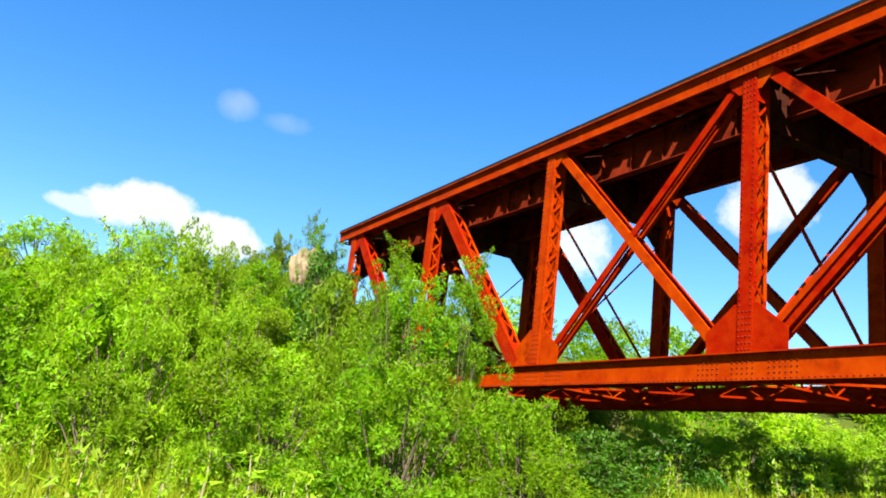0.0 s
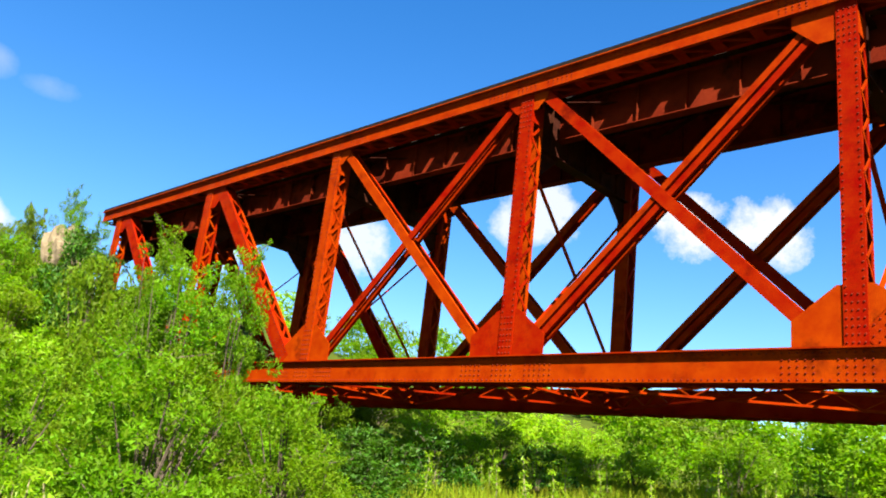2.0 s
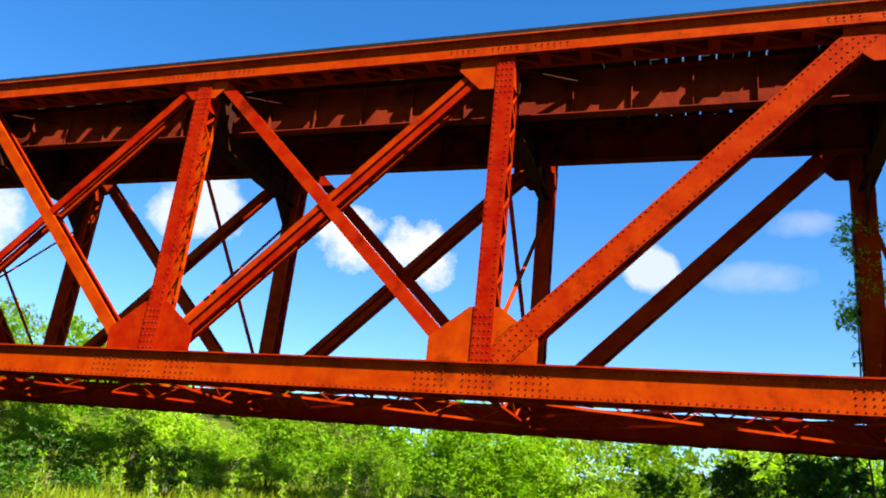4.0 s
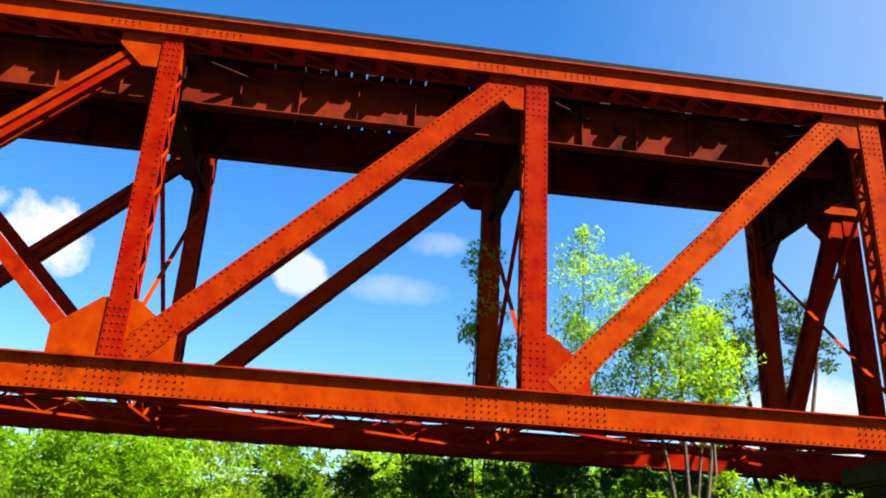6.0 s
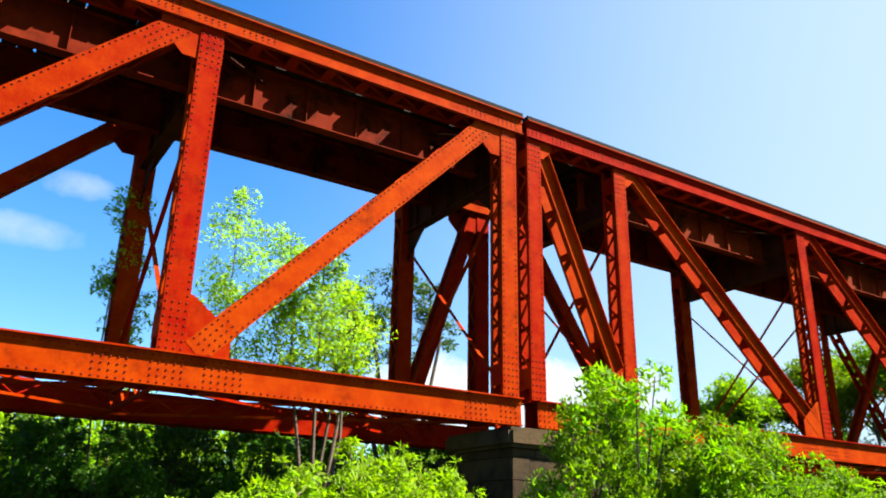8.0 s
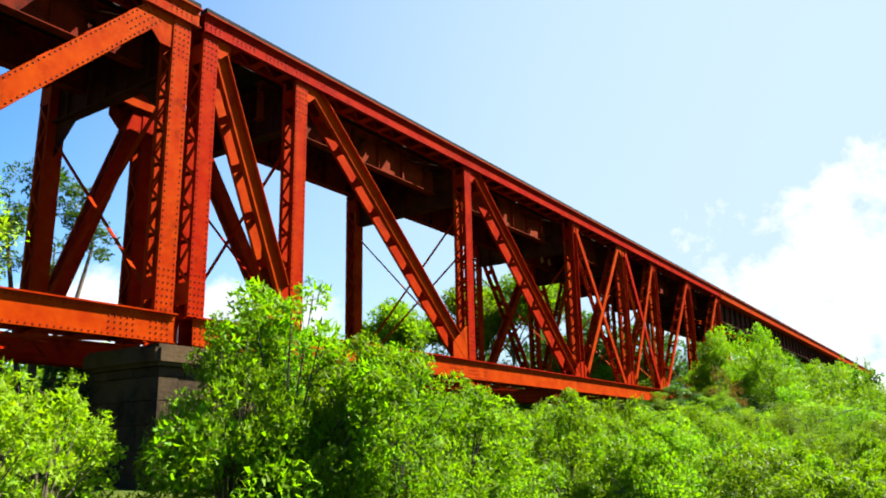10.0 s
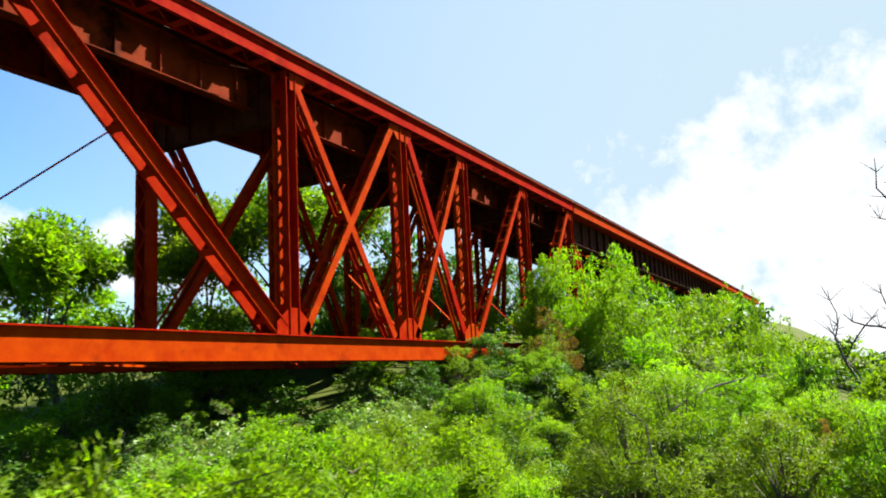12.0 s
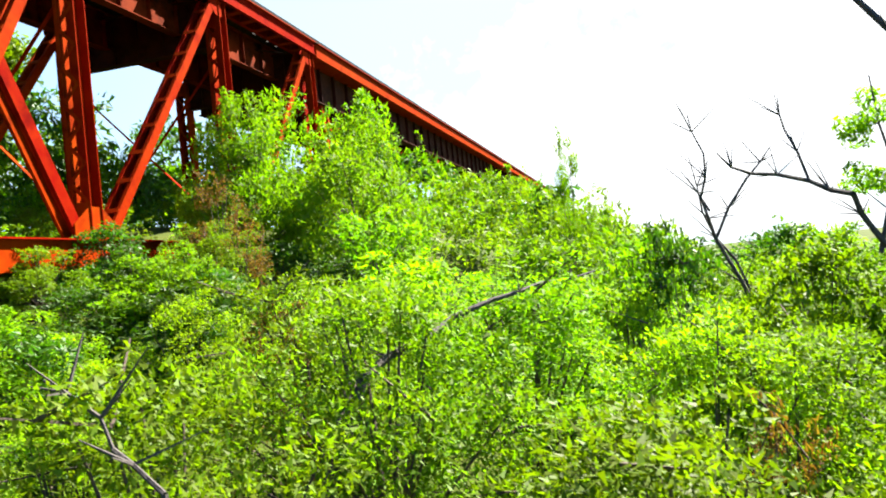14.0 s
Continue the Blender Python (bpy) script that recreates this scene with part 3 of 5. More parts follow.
def girder_span(x0, x1):
    """The approach span on the bank: two deep plate girders with stiffeners."""
    span = thing("plate_girder_span", "dark red riveted plate girder span running into the bank", "bridge span", "spans of the railway bridge")
    zt = ZB + HT
    for y, edge in ((0.62, 0.0), (4.33, 4.95)):
        lo, hi = min(y - 0.12, edge), max(y + 0.12, edge)
        w = Solid()
        k = zt - 1.28
        w.profile((x0, k), (x1, k), [(0, y - 0.2), (0.03, y - 0.2), (0.03, y - 0.012), (1.28, y - 0.012), (1.28, y + 0.012), (0.03, y + 0.012), (0.03, y + 0.2), (0, y + 0.2)])
        # web and stiffeners take the darkened steel, so their shade is partly painted
        g = part("girder", w, SHADED_BROWN, span)
        c = Solid()
        c.box(x0, x1, lo, hi, zt + 0.001, zt + TC)
        part("deck_beam", c, STEEL, g)
        p = Solid()
        p.box(x0, x1, lo - 0.09, hi + 0.09, zt + TC + 0.001, zt + TC + 0.03)
        part("cover_plate", p, STEEL, g)
        st = Solid()
        n = int((x1 - x0) / 1.3)
        for i in range(n + 1):
            x = x0 + 0.05 + (x1 - x0 - 0.1) * i / n
            for sg in (-1, 1):
                st.box(x - 0.01, x + 0.01, min(y + sg * 0.013, y + sg * 0.13), max(y + sg * 0.013, y + sg * 0.13), zt - 1.25, zt - 0.002)
        part("stiffener", st, SHADED_BROWN, g, kind="stuff")
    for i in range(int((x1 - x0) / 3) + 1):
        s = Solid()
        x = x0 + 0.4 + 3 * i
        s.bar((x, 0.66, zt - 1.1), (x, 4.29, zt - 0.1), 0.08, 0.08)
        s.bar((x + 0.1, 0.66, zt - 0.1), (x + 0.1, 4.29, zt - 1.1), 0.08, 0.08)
        part("cross_frame", s, SHADED_BROWN, span)
    return span


girder_span(61.00, 134.0)


def trestle(x):
    t = thing("trestle_bent", "red steel trestle bent with raking lattice legs on the bank", "bridge support")
    zt = ZB + HT - 1.28
    zg = min(ground_z(x, 0), ground_z(x, 4)) - 0.4
    for y0, y1 in ((0.62, 0.0), (4.33, 5.0)):
        for dx in (-0.3, 0.3):
            s = Solid()
            s.bar((x + dx * 0.5, y0, zt), (x + dx * 2.2, y1, zg), 0.16, 0.16)
            part("leg", s, STEEL, t)
        for i in range(6):
            r = Solid()
            k = (i + 0.5) / 6
            z, y = zt + (zg - zt) * k, y0 + (y1 - y0) * k
            h = 0.15 + 0.51 * k
            r.bar((x - h, y, z), (x + h, y, z), 0.05, 0.08)
            part("rung", r, STEEL, t)


for x in (62.5, 78.0, 94.0, 108.0, 122.0):
    trestle(x)

# sleepers and rails on top of the stringers
line = thing("railway_track", "rusty steel rails on tarred wooden sleepers on the bridge deck", "railway track")
ZS = ZB + HT + 0.33
sl = Solid()
sl.box(-0.14, 0.14, -1.6, 1.6, -0.11, 0.11)
sleeper_mesh = sl.mesh("sleeper", DECK)
rng = random.Random(4)
x = -22.0
while x < 132:
    o = part("sleeper", sleeper_mesh, DECK, line)
    o.location = (x, 2.47 + rng.uniform(-0.05, 0.05), ZS + 0.11)
    o.rotation_euler = (0, 0, rng.uniform(-0.012, 0.012))
    o.scale = (1, rng.choice((0.9, 0.94, 1.04, 1.08)), 1)
    x += 0.31 + rng.uniform(-0.008, 0.012)
for y in (1.75, 3.19):
    s = Solid()
    s.box(-22, 132, y - 0.06, y + 0.06, ZS + 0.222, ZS + 0.24)
    s.box(-22, 132, y - 0.01, y + 0.01, ZS + 0.24, ZS + 0.33)
    s.box(-22, 132, y - 0.035, y + 0.035, ZS + 0.33, ZS + 0.37)
    part("rail", s, RAIL, line)


# dark timber kerbs that lie on the top chords
for x0, x1, lines in ((-22.6, 21.4, (0.06, 4.89)), (21.55, 134.0, (0.06,))):
    for y in lines:
        s = Solid()
        zk = ZB + HT + TC + 0.031
        s.box(x0, x1, y - 0.11, y + 0.11, zk, zk + 0.12)
        o = part("kerb_timber", s, DECK)
        tagged(o, "dark tarred timber kerb lying along the top chord", "timber", "kerb timbers on the bridge")


def pier(x, w, ya, yb, name, label):
    p = thing(name, label, "bridge pier", "piers under the bridge")
    zg = min(ground_z(x, -1), ground_z(x, 5)) - 0.5
    rr = random.Random(7)
    top = ZB - BC - 0.16
    # capstone with rounded nose
    s = Solid()
    s.box(x - w / 2 - 0.15, x + w / 2 + 0.15, ya - 0.18, yb + 0.18, top - 0.38, top)
    cap = s.mesh("capstone", STONE)
    bm = bmesh.new()
    bm.from_mesh(cap)
    bmesh.ops.bevel(bm, geom=bm.edges[:], offset=0.07, segments=2, affect="EDGES")
    bm.to_mesh(cap)
    bm.free()
    part("capstone", cap, STONE, p)
    core = Solid()
    core.box(x - w / 2 + 0.02, x + w / 2 - 0.02, ya + 0.03, yb - 0.03, zg, top - 0.38)
    part("core", core, STONE, p)
    z = zg
    row = 0
    while z < top - 0.40:
        h = min(0.42, top - 0.39 - z)
        for face in (0, 1, 2):
            u0, u1 = ((x - w / 2, x + w / 2) if face == 0 else (ya, yb))
            u = u0 - (0.3 if row % 2 else 0)
            while u < u1:
                l = rr.uniform(0.55, 0.85)
                a, b = max(u0, u) + 0.008, min(u1, u + l) - 0.008
                u += l
                if b - a < 0.08:
                    continue
                out = rr.uniform(0.0, 0.03)
                s = Solid()
                if face == 0:
                    s.box(a, b, ya - 0.01 - out, ya + 0.05, z + 0.008, z + h - 0.008)
                elif face == 1:
                    s.box(x - w / 2 - 0.01 - out, x - w / 2 + 0.05, a, b, z + 0.008, z + h - 0.008)
                else:
                    s.box(x + w / 2 - 0.05, x + w / 2 + 0.01 + out, a, b, z + 0.008, z + h - 0.008)
                part("stone", s, STONE, p)
        z += h
        row += 1
    for bx in (-0.45, 0.5):
        for y in (((ya + yb) / 2),):
            s = Solid()
            s.box(x + bx - 0.3, x + bx + 0.3, y - 0.3, y + 0.3, top, top + 0.06)
            s.plate([(x + bx - 0.25, top + 0.06), (x + bx + 0.25, top + 0.06), (x + bx + 0.12, top + 0.16), (x + bx - 0.12, top + 0.16)], y - 0.22, y + 0.22)
            part("bearing", s, STEEL, p, "red steel bridge bearing")


for px, ya, yb in ((21.5, -0.75, 1.2), (24.1, 3.75, 5.7)):
    pier(px, 2.2, ya, yb, "bridge_pier", "weathered stone bridge pier with a projecting capstone")


def rock_face(name, label, x, y, z, size, seed):
    bm = bmesh.new()
    bmesh.ops.create_icosphere(bm, subdivisions=4, radius=1.0)
    for v in bm.verts:
        k = 1 + 0.45 * noise.noise(v.co * 1.9 + Vector((seed, 0, 0))) + 0.22 * noise.noise(v.co * 4.0 + Vector((0, seed, 0)))
        v.co = Vector((v.co.x * size[0], v.co.y * size[1], v.co.z * size[2])) * k
    me = bpy.data.meshes.new(name)
    bm.to_mesh(me)
    bm.free()
    me.materials.append(ROCK)
    ob = part(name, me, ROCK)
    ob.location = (x, y, z)
    tagged(ob, label, "rock", kind="")
    return ob


rock_face("rock_outcrop", "pale cut rock outcrop beside the bridge end", -20.3, -2.0, 7.3, (0.95, 0.85, 1.85), 3)
rock_face("rock_outcrop", "pale cut rock outcrop half hidden by shrubs", -22.2, -3.2, 7.5, (0.9, 0.8, 0.9), 8)

# ---- plants ----
def leaf_cloud(centres, radii, count, size, seed, droop=0.0, squash=0.8, long=2.0):
    """Many separate leaves, thickest towards the outside of round clumps."""
    r = np.random.RandomState(seed)
    centres, radii = np.array(centres, float), np.array(radii, float)
    weight = radii**2 / (radii**2).sum()
    pick = r.choice(len(radii), count, p=weight)
    d = r.normal(size=(count, 3))
    d /= np.linalg.norm(d, axis=1)[:, None]
    rad = radii[pick] * (0.55 + 0.5 * r.rand(count) ** 0.6)
    p = centres[pick] + d * rad[:, None] * np.array([1, 1, squash])
    # leaf axes: outward and somewhat random
    axis = d * 0.5 + r.normal(size=(count, 3)) * 0.55 + np.array([0, 0, 0.15 - droop])
    axis /= np.linalg.norm(axis, axis=1)[:, None]
    ref = r.normal(size=(count, 3)) * 0.6 + np.array([0, 0, 1.0])
    side = np.cross(axis, ref)
    side /= np.linalg.norm(side, axis=1)[:, None] + 1e-9
    s = size * (0.6 + 0.8 * r.rand(count))[:, None]
    nrm = np.cross(side, axis)
    a, b = p - axis * s * long * 0.5, p + axis * s * long * 0.5
    m = p + nrm * s * 0.12
    v = np.stack([a + side * s * 0.42, b, a - side * s * 0.42 + nrm * s * 0.2], 1).reshape(-1, 3)
    return v


def leaf_mesh(name, v, mat, k=3):
    n = len(v) // k
    me = bpy.data.meshes.new(name)
    me.vertices.add(len(v))
    me.vertices.foreach_set("co", v.astype(np.float32).ravel())
    me.loops.add(k * n)
    me.loops.foreach_set("vertex_index", np.arange(k * n, dtype=np.int32))
    me.polygons.add(n)
    me.polygons.foreach_set("loop_start", np.arange(0, k * n, k, dtype=np.int32))
    me.polygons.foreach_set("loop_total", np.full(n, k, dtype=np.int32))
    me.update(calc_edges=True)
    me.validate()
    me.materials.append(mat)
    return me


def twig(s, a, b, r0, r1, sides=5):
    """A tapered round stem."""
    a, b = Vector(a), Vector(b)
    d = (b - a).normalized()
    u = d.orthogonal().normalized()
    w = d.cross(u)
    ring = [(u * math.cos(i * 2 * math.pi / sides) + w * math.sin(i * 2 * math.pi / sides)) for i in range(sides)]
    s.add([a + q * r0 for q in ring] + [b + q * r1 for q in ring], [(i, (i + 1) % sides, sides + (i + 1) % sides, sides + i) for i in range(sides)])


def limb(s, a, d, length, r, rr, depth, tips, bend=0.25, fork=(2, 3)):
    """A limb that bends, tapers and forks; tips takes its ends."""
    p = Vector(a)
    d = Vector(d).normalized()
    steps = 4
    for i in range(steps):
        d = (d + Vector((rr.uniform(-bend, bend), rr.uniform(-bend, bend), rr.uniform(-bend * 0.5, bend)))).normalized()
        q = p + d * length / steps
        twig(s, p, q, r * (1 - 0.5 * i / steps), r * (1 - 0.5 * (i + 1) / steps))
        p = q
        if i >= 1 and depth <= 1:
            tips.append(p.copy())
    if depth > 0:
        for _ in range(rr.randint(*fork)):
            nd = (d + Vector((rr.uniform(-0.8, 0.8), rr.uniform(-0.8, 0.8), rr.uniform(-0.2, 0.6)))).normalized()
            limb(s, p, nd, length * rr.uniform(0.55, 0.8), r * 0.5, rr, depth - 1, tips, bend, fork)
    else:
        tips.append(p.copy())


def shrub_kind(seed, mat, wide=1.0, tall=1.0, leaves=9000, size=0.055, clumps=26, clump=0.30, aspect=1.5):
    """A shrub of unit half width, aspect times as tall: stems and a crown of leaf clumps."""
    rr = random.Random(seed)
    s, cs, rs = Solid(), [], []
    for i in range(clumps):
        a, q = rr.uniform(0, 2 * math.pi), math.sqrt(rr.random())
        h = rr.random()
        reach = (1.0 - 0.75 * h * h) * 0.85
        z = (0.12 + 0.78 * h + rr.uniform(-0.05, 0.05)) * aspect
        c = Vector((math.cos(a) * q * reach, math.sin(a) * q * reach, z))
        cs.append(c)
        rs.append(clump * rr.uniform(0.6, 1.15) * (1 - 0.35 * h))
        if rr.random() < 0.6:
            mid = Vector((c.x * 0.35, c.y * 0.35, z * 0.5))
            twig(s, (c.x * 0.08, c.y * 0.08, -0.1), mid, 0.013, 0.009)
            twig(s, mid, c, 0.009, 0.004)
    # loose shoots that break the outline
    for i in range(10):
        a, e = rr.uniform(0, 2 * math.pi), rr.uniform(0.0, 0.9)
        base = rr.choice(cs)
        d = Vector((math.cos(a) * math.cos(e), math.sin(a) * math.cos(e), math.sin(e)))
        for k in range(3):
            cs.append(base + d * (0.16 + 0.07 * k))
            rs.append(0.07 - 0.012 * k)
        twig(s, base, base + d * 0.34, 0.008, 0.003, 4)
    stems = s.mesh("stem", BARK)
    leafage = leaf_cloud(cs, rs, leaves, size, seed)
    crown = leaf_mesh("crown", leafage, mat)
    return stems, crown, aspect, leafage, mat


def plant(kind, name, label, category, x, y, half, tall, turn, group="", sink=0.05, z=None):
    stems, crown, aspect = kind[:3]
    o = thing(name, label, category, group)
    z = ground_z(x, y) - sink if z is None else z
    o.matrix_world = Matrix.LocRotScale((x, y, z), Euler((0, 0, turn)), (half, half, tall / aspect))
    part("stem", stems, BARK, o, kind="stuff")
    part("crown", crown, LEAF, o)
    return o


BRIGHT = [shrub_kind(11, LEAF, leaves=11500, size=0.0245, clumps=38, clump=0.26), shrub_kind(12, LEAF, leaves=11500, size=0.025, clumps=44, clump=0.24)]
TINY = [shrub_kind(18, LEAF, leaves=11500, size=0.0225, clumps=48, clump=0.23)]
OLIVE_NEAR = [shrub_kind(19, LEAF_OLIVE, leaves=10000, size=0.026, clumps=44, clump=0.24)]
MID = [shrub_kind(22, LEAF, leaves=5400, size=0.033, clumps=36), shrub_kind(23, LEAF_OLIVE, leaves=5400, size=0.033, clumps=40), shrub_kind(24, LEAF, leaves=5400, size=0.033, clumps=40, clump=0.25)]
OLIVE = [shrub_kind(13, LEAF_OLIVE, leaves=6200, size=0.032), shrub_kind(14, LEAF_OLIVE, leaves=6200, size=0.030, clumps=36)]
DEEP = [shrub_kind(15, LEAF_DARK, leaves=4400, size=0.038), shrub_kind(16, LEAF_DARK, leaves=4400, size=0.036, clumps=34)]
DISTANT = [shrub_kind(25, LEAF_DARK, leaves=3400, size=0.05), shrub_kind(26, LEAF_OLIVE, leaves=3400, size=0.05), shrub_kind(27, LEAF, leaves=3400, size=0.05)]
AIRY = [shrub_kind(17, LEAF, leaves=9000, size=0.026, clumps=44, clump=0.24, aspect=3.0)]

BRIGHT_BANK = [shrub_kind(71, LEAF_LIME, leaves=6400, size=0.030, clumps=52, clump=0.22), shrub_kind(72, LEAF, leaves=6400, size=0.030, clumps=48, clump=0.24), shrub_kind(73, LEAF_YELLOW, leaves=6400, size=0.029, clumps=56, clump=0.22)]
SILVER = [shrub_kind(74, LEAF_SILVER, leaves=9500, size=0.025, clumps=44, clump=0.25)]
FINE = [shrub_kind(81, LEAF_OLIVE, leaves=17000, size=0.0165, clumps=62, clump=0.22), shrub_kind(82, LEAF_LIME, leaves=17000, size=0.0165, clumps=66, clump=0.21), shrub_kind(83, LEAF, leaves=17000, size=0.0175, clumps=58, clump=0.23), shrub_kind(84, LEAF_OLIVE, leaves=17000, size=0.0165, clumps=62, clump=0.22)]
ROUNDED = [shrub_kind(91, LEAF_LIME, leaves=15000, size=0.021, clumps=64, clump=0.24), shrub_kind(92, LEAF_LIME, leaves=15000, size=0.021, clumps=70, clump=0.22), shrub_kind(93, LEAF_YELLOW, leaves=15000, size=0.020, clumps=66, clump=0.23)]
WITHERED = [shrub_kind(86, LEAF_RUST, leaves=2600, size=0.022, clumps=30, clump=0.2)]
CARPET = [shrub_kind(28, LEAF, leaves=6000, size=0.034, clumps=40, clump=0.24, aspect=1.1), shrub_kind(29, LEAF, leaves=6000, size=0.032, clumps=44, clump=0.24, aspect=1.1), shrub_kind(30, LEAF_OLIVE, leaves=6000, size=0.034, clumps=40, aspect=1.1)]

BUSHES = "bushes along the bridge"
pr = random.Random(21)
FAR = []


def bush(kinds, x, y, half, tall, label="bright green leafy bush on the valley floor", name="bush", sink=0.05):
    kind, turn = pr.choice(kinds), pr.uniform(0, 6.28)
    if y > 10.8 or x > 53:
        # too far off to tell apart: part of the joined thicket
        FAR.append((kind, Matrix.LocRotScale((x, y, ground_z(x, y) - sink), Euler((0, 0, turn)), (half, half, tall / kind[2]))))
        return None
    return plant(kind, name, label, "bush", x, y, half, tall, turn, BUSHES, sink)


# bushes before the left half of the first span
for x, y, h, t in ((2.0, -8.6, 1.5, 2.5), (0.4, -7.4, 1.7, 2.9), (1.6, -6.4, 1.5, 2.3), (3.3, -7.2, 1.2, 1.5), (-1.4, -8.9, 1.6, 2.5), (-2.6, -6.2, 1.8, 3.2), (-0.6, -5.2, 1.5, 2.4)):
    bush(BRIGHT + ROUNDED[:1] + TINY, x, y, h, t)
bush(AIRY, -2.2, -5.2, 1.2, 5.3, "tall airy shrub with thin leafy shoots beside the bridge", "shrub")
bush(AIRY, -4.0, -4.4, 1.2, 5.0, "tall airy shrub with thin leafy shoots beside the bridge", "shrub")
bush(AIRY, -5.2, -5.4, 1.6, 6.0, "tall airy shrub with thin leafy shoots beside the bridge", "shrub")
bush(MID, -9.0, -4.0, 1.9, 5.2, "tall leafy shrub before the bridge end", "shrub")
bush(MID, -12.6, -3.8, 2.0, 5.0, "tall leafy shrub before the bridge end", "shrub")
bush(DEEP, -16.0, -3.0, 1.8, 4.5, "dark leafy shrub before the bridge end", "shrub")
bush(AIRY, -6.6, -4.5, 0.95, 5.7, "tall airy shrub with thin leafy shoots beside the bridge", "shrub")
bush(AIRY, -4.2, -5.9, 0.8, 5.1, "tall airy shrub with thin leafy shoots beside the bridge", "shrub")
bush(AIRY, -1.6, -6.6, 1.5, 4.5, "tall airy shrub with thin leafy shoots beside the bridge", "shrub")
bush(AIRY, -3.4, -6.0, 1.5, 5.1, "tall airy shrub with thin leafy shoots beside the bridge", "shrub")
bush(MID, -7.4, -4.6, 1.9, 4.6, "tall leafy shrub before the bridge end", "shrub")
bush(DEEP, -18.0, -1.4, 1.5, 3.4, "dark leafy shrub before the bridge end", "shrub")
bush(AIRY, -18.7, -1.5, 0.9, 4.2, "thin shrub rising beside the bridge end", "shrub")
bush(AIRY, -20.6, -2.0, 1.1, 4.8, "thin shrub rising beside the bridge end", "shrub")
bush(MID, -17.6, -4.6, 1.7, 3.2, "leafy shrub below the rock outcrop", "shrub")
for x, y, h, top in ((-21.0, -3.5, 0.95, 9.9), (-22.4, -2.9, 1.2, 10.2), (-20.2, -4.2, 1.0, 8.9), (-18.6, -3.0, 0.9, 7.6)):
    bush(OLIVE, x, y, h, top - ground_z(x, y), "olive green shrub round the rock outcrop", "shrub")
bush(AIRY, -19.9, -1.9, 1.0, 10.7 - ground_z(-19.9, -1.9), "thin shrub rising beside the bridge end", "shrub")
for x, y, h, top in ((-21.5, 2.2, 1.5, 8.4), (-20.0, 3.2, 1.5, 8.2), (-17.0, 4.2, 1.5, 7.2)):
    bush(DEEP, x, y, h, top - ground_z(x, y), "dark leafy shrub behind the bridge end", "shrub")
# the wooded left bank
for x, y, h, t in ((-6, -13.5, 2.4, 3.8), (-8, -10.5, 2.5, 4.2), (-7.5, -16.5, 2.4, 4.0), (-10.5, -13, 2.6, 4.0), (-11, -9, 2.5, 3.8), (-12.5, -16, 2.6, 4.0), (-14, -11.5, 2.6, 3.6), (-14.5, -7.5, 2.4, 3.2), (-17, -14, 2.6, 3.4), (-18, -9.5, 2.4, 2.8), (-5.5, -8.5, 2.0, 3.0), (-9, -6.5, 2.0, 3.0), (-12, -4.6, 1.9, 2.6), (-16, -4.6, 1.8, 2.3), (-5.0, -19, 2.4, 4.0), (-10, -20, 2.6, 4.2), (-21, -12, 2.4, 2.8), (-19, -5.5, 1.8, 2.2), (-3.8, -11.2, 1.5, 2.2)):
    bush(BRIGHT_BANK, x, y, h, t * 1.04, "sunlit yellow-green shrub on the wooded bank", "shrub")
# the tall rounded yellow-green thicket on the bank
for x, y, h, top in ((-12.9, -11.3, 2.2, 6.6), (-13.2, -9.9, 2.4, 7.25), (-12.8, -8.6, 2.4, 7.5), (-12.4, -7.5, 1.8, 7.0), (-9.6, -10.9, 1.9, 5.2), (-9.2, -9.3, 1.9, 5.5), (-8.6, -8.0, 1.6, 4.9), (-6.6, -10.0, 1.6, 4.0)):
    bush(ROUNDED, x, y, h, top - ground_z(x, y), "rounded yellow-green shrub with fine leaves on the bank", "shrub")
for x, y, h, t in ((-23.5, -3.8, 1.3, 2.6), (-21.5, -4.4, 1.2, 1.9), (-25.5, -5.5, 1.6, 2.4), (-24.5, -1.5, 1.4, 2.6), (-20, -2.2, 1.2, 1.6), (-7.5, -3.4, 1.5, 2.6), (-16.5, 1.6, 1.8, 2.6), (-12.0, 1.6, 2.0, 3.0), (-8.0, 2.0, 1.8, 2.4)):
    bush(DEEP + OLIVE, x, y, h, t, "dark green shrub growing round the bridge end", "shrub")

# thicket beyond the bridge
for i in range(46):
    x = -34 + 66 * (i % 23) / 22 + pr.uniform(-1.2, 1.2)
    y = (12.5 if i < 23 else 19.0) + pr.uniform(-1.5, 1.5) + 0.0
    bush(MID + BRIGHT_BANK + OLIVE[:1], x, y, pr.uniform(2.2, 3.0), pr.uniform(2.6, 3.4) + (1.1 if i >= 23 else 0), "mixed green shrub in the thicket beyond the bridge", "shrub")
for i in range(22):
    x = -60 + 130 * i / 21 + pr.uniform(-2, 2)
    bush(DISTANT, x, 33 + pr.uniform(-3, 3), pr.uniform(3.0, 4.2), pr.uniform(3.0, 4.4), "dark green tree clump far beyond the bridge", "shrub")

# shrubs that close the gap below the left end of the bridge
for x, y, h, t in ((-9.5, -4.6, 1.7, 2.8), (-12.0, -3.2, 1.7, 2.7), (-14.5, -5.2, 1.9, 2.8), (-16.5, -3.0, 1.6, 2.4), (-18.5, -3.4, 1.5, 2.2), (-6.0, -5.4, 1.6, 3.0), (-11.0, -6.8, 1.8, 2.8), (-20.8, -3.6, 1.2, 1.6), (-17.5, -6.8, 1.9, 2.6)):
    bush(MID + BRIGHT[:1], x, y, h, t, "leafy green shrub below the bridge end", "shrub")

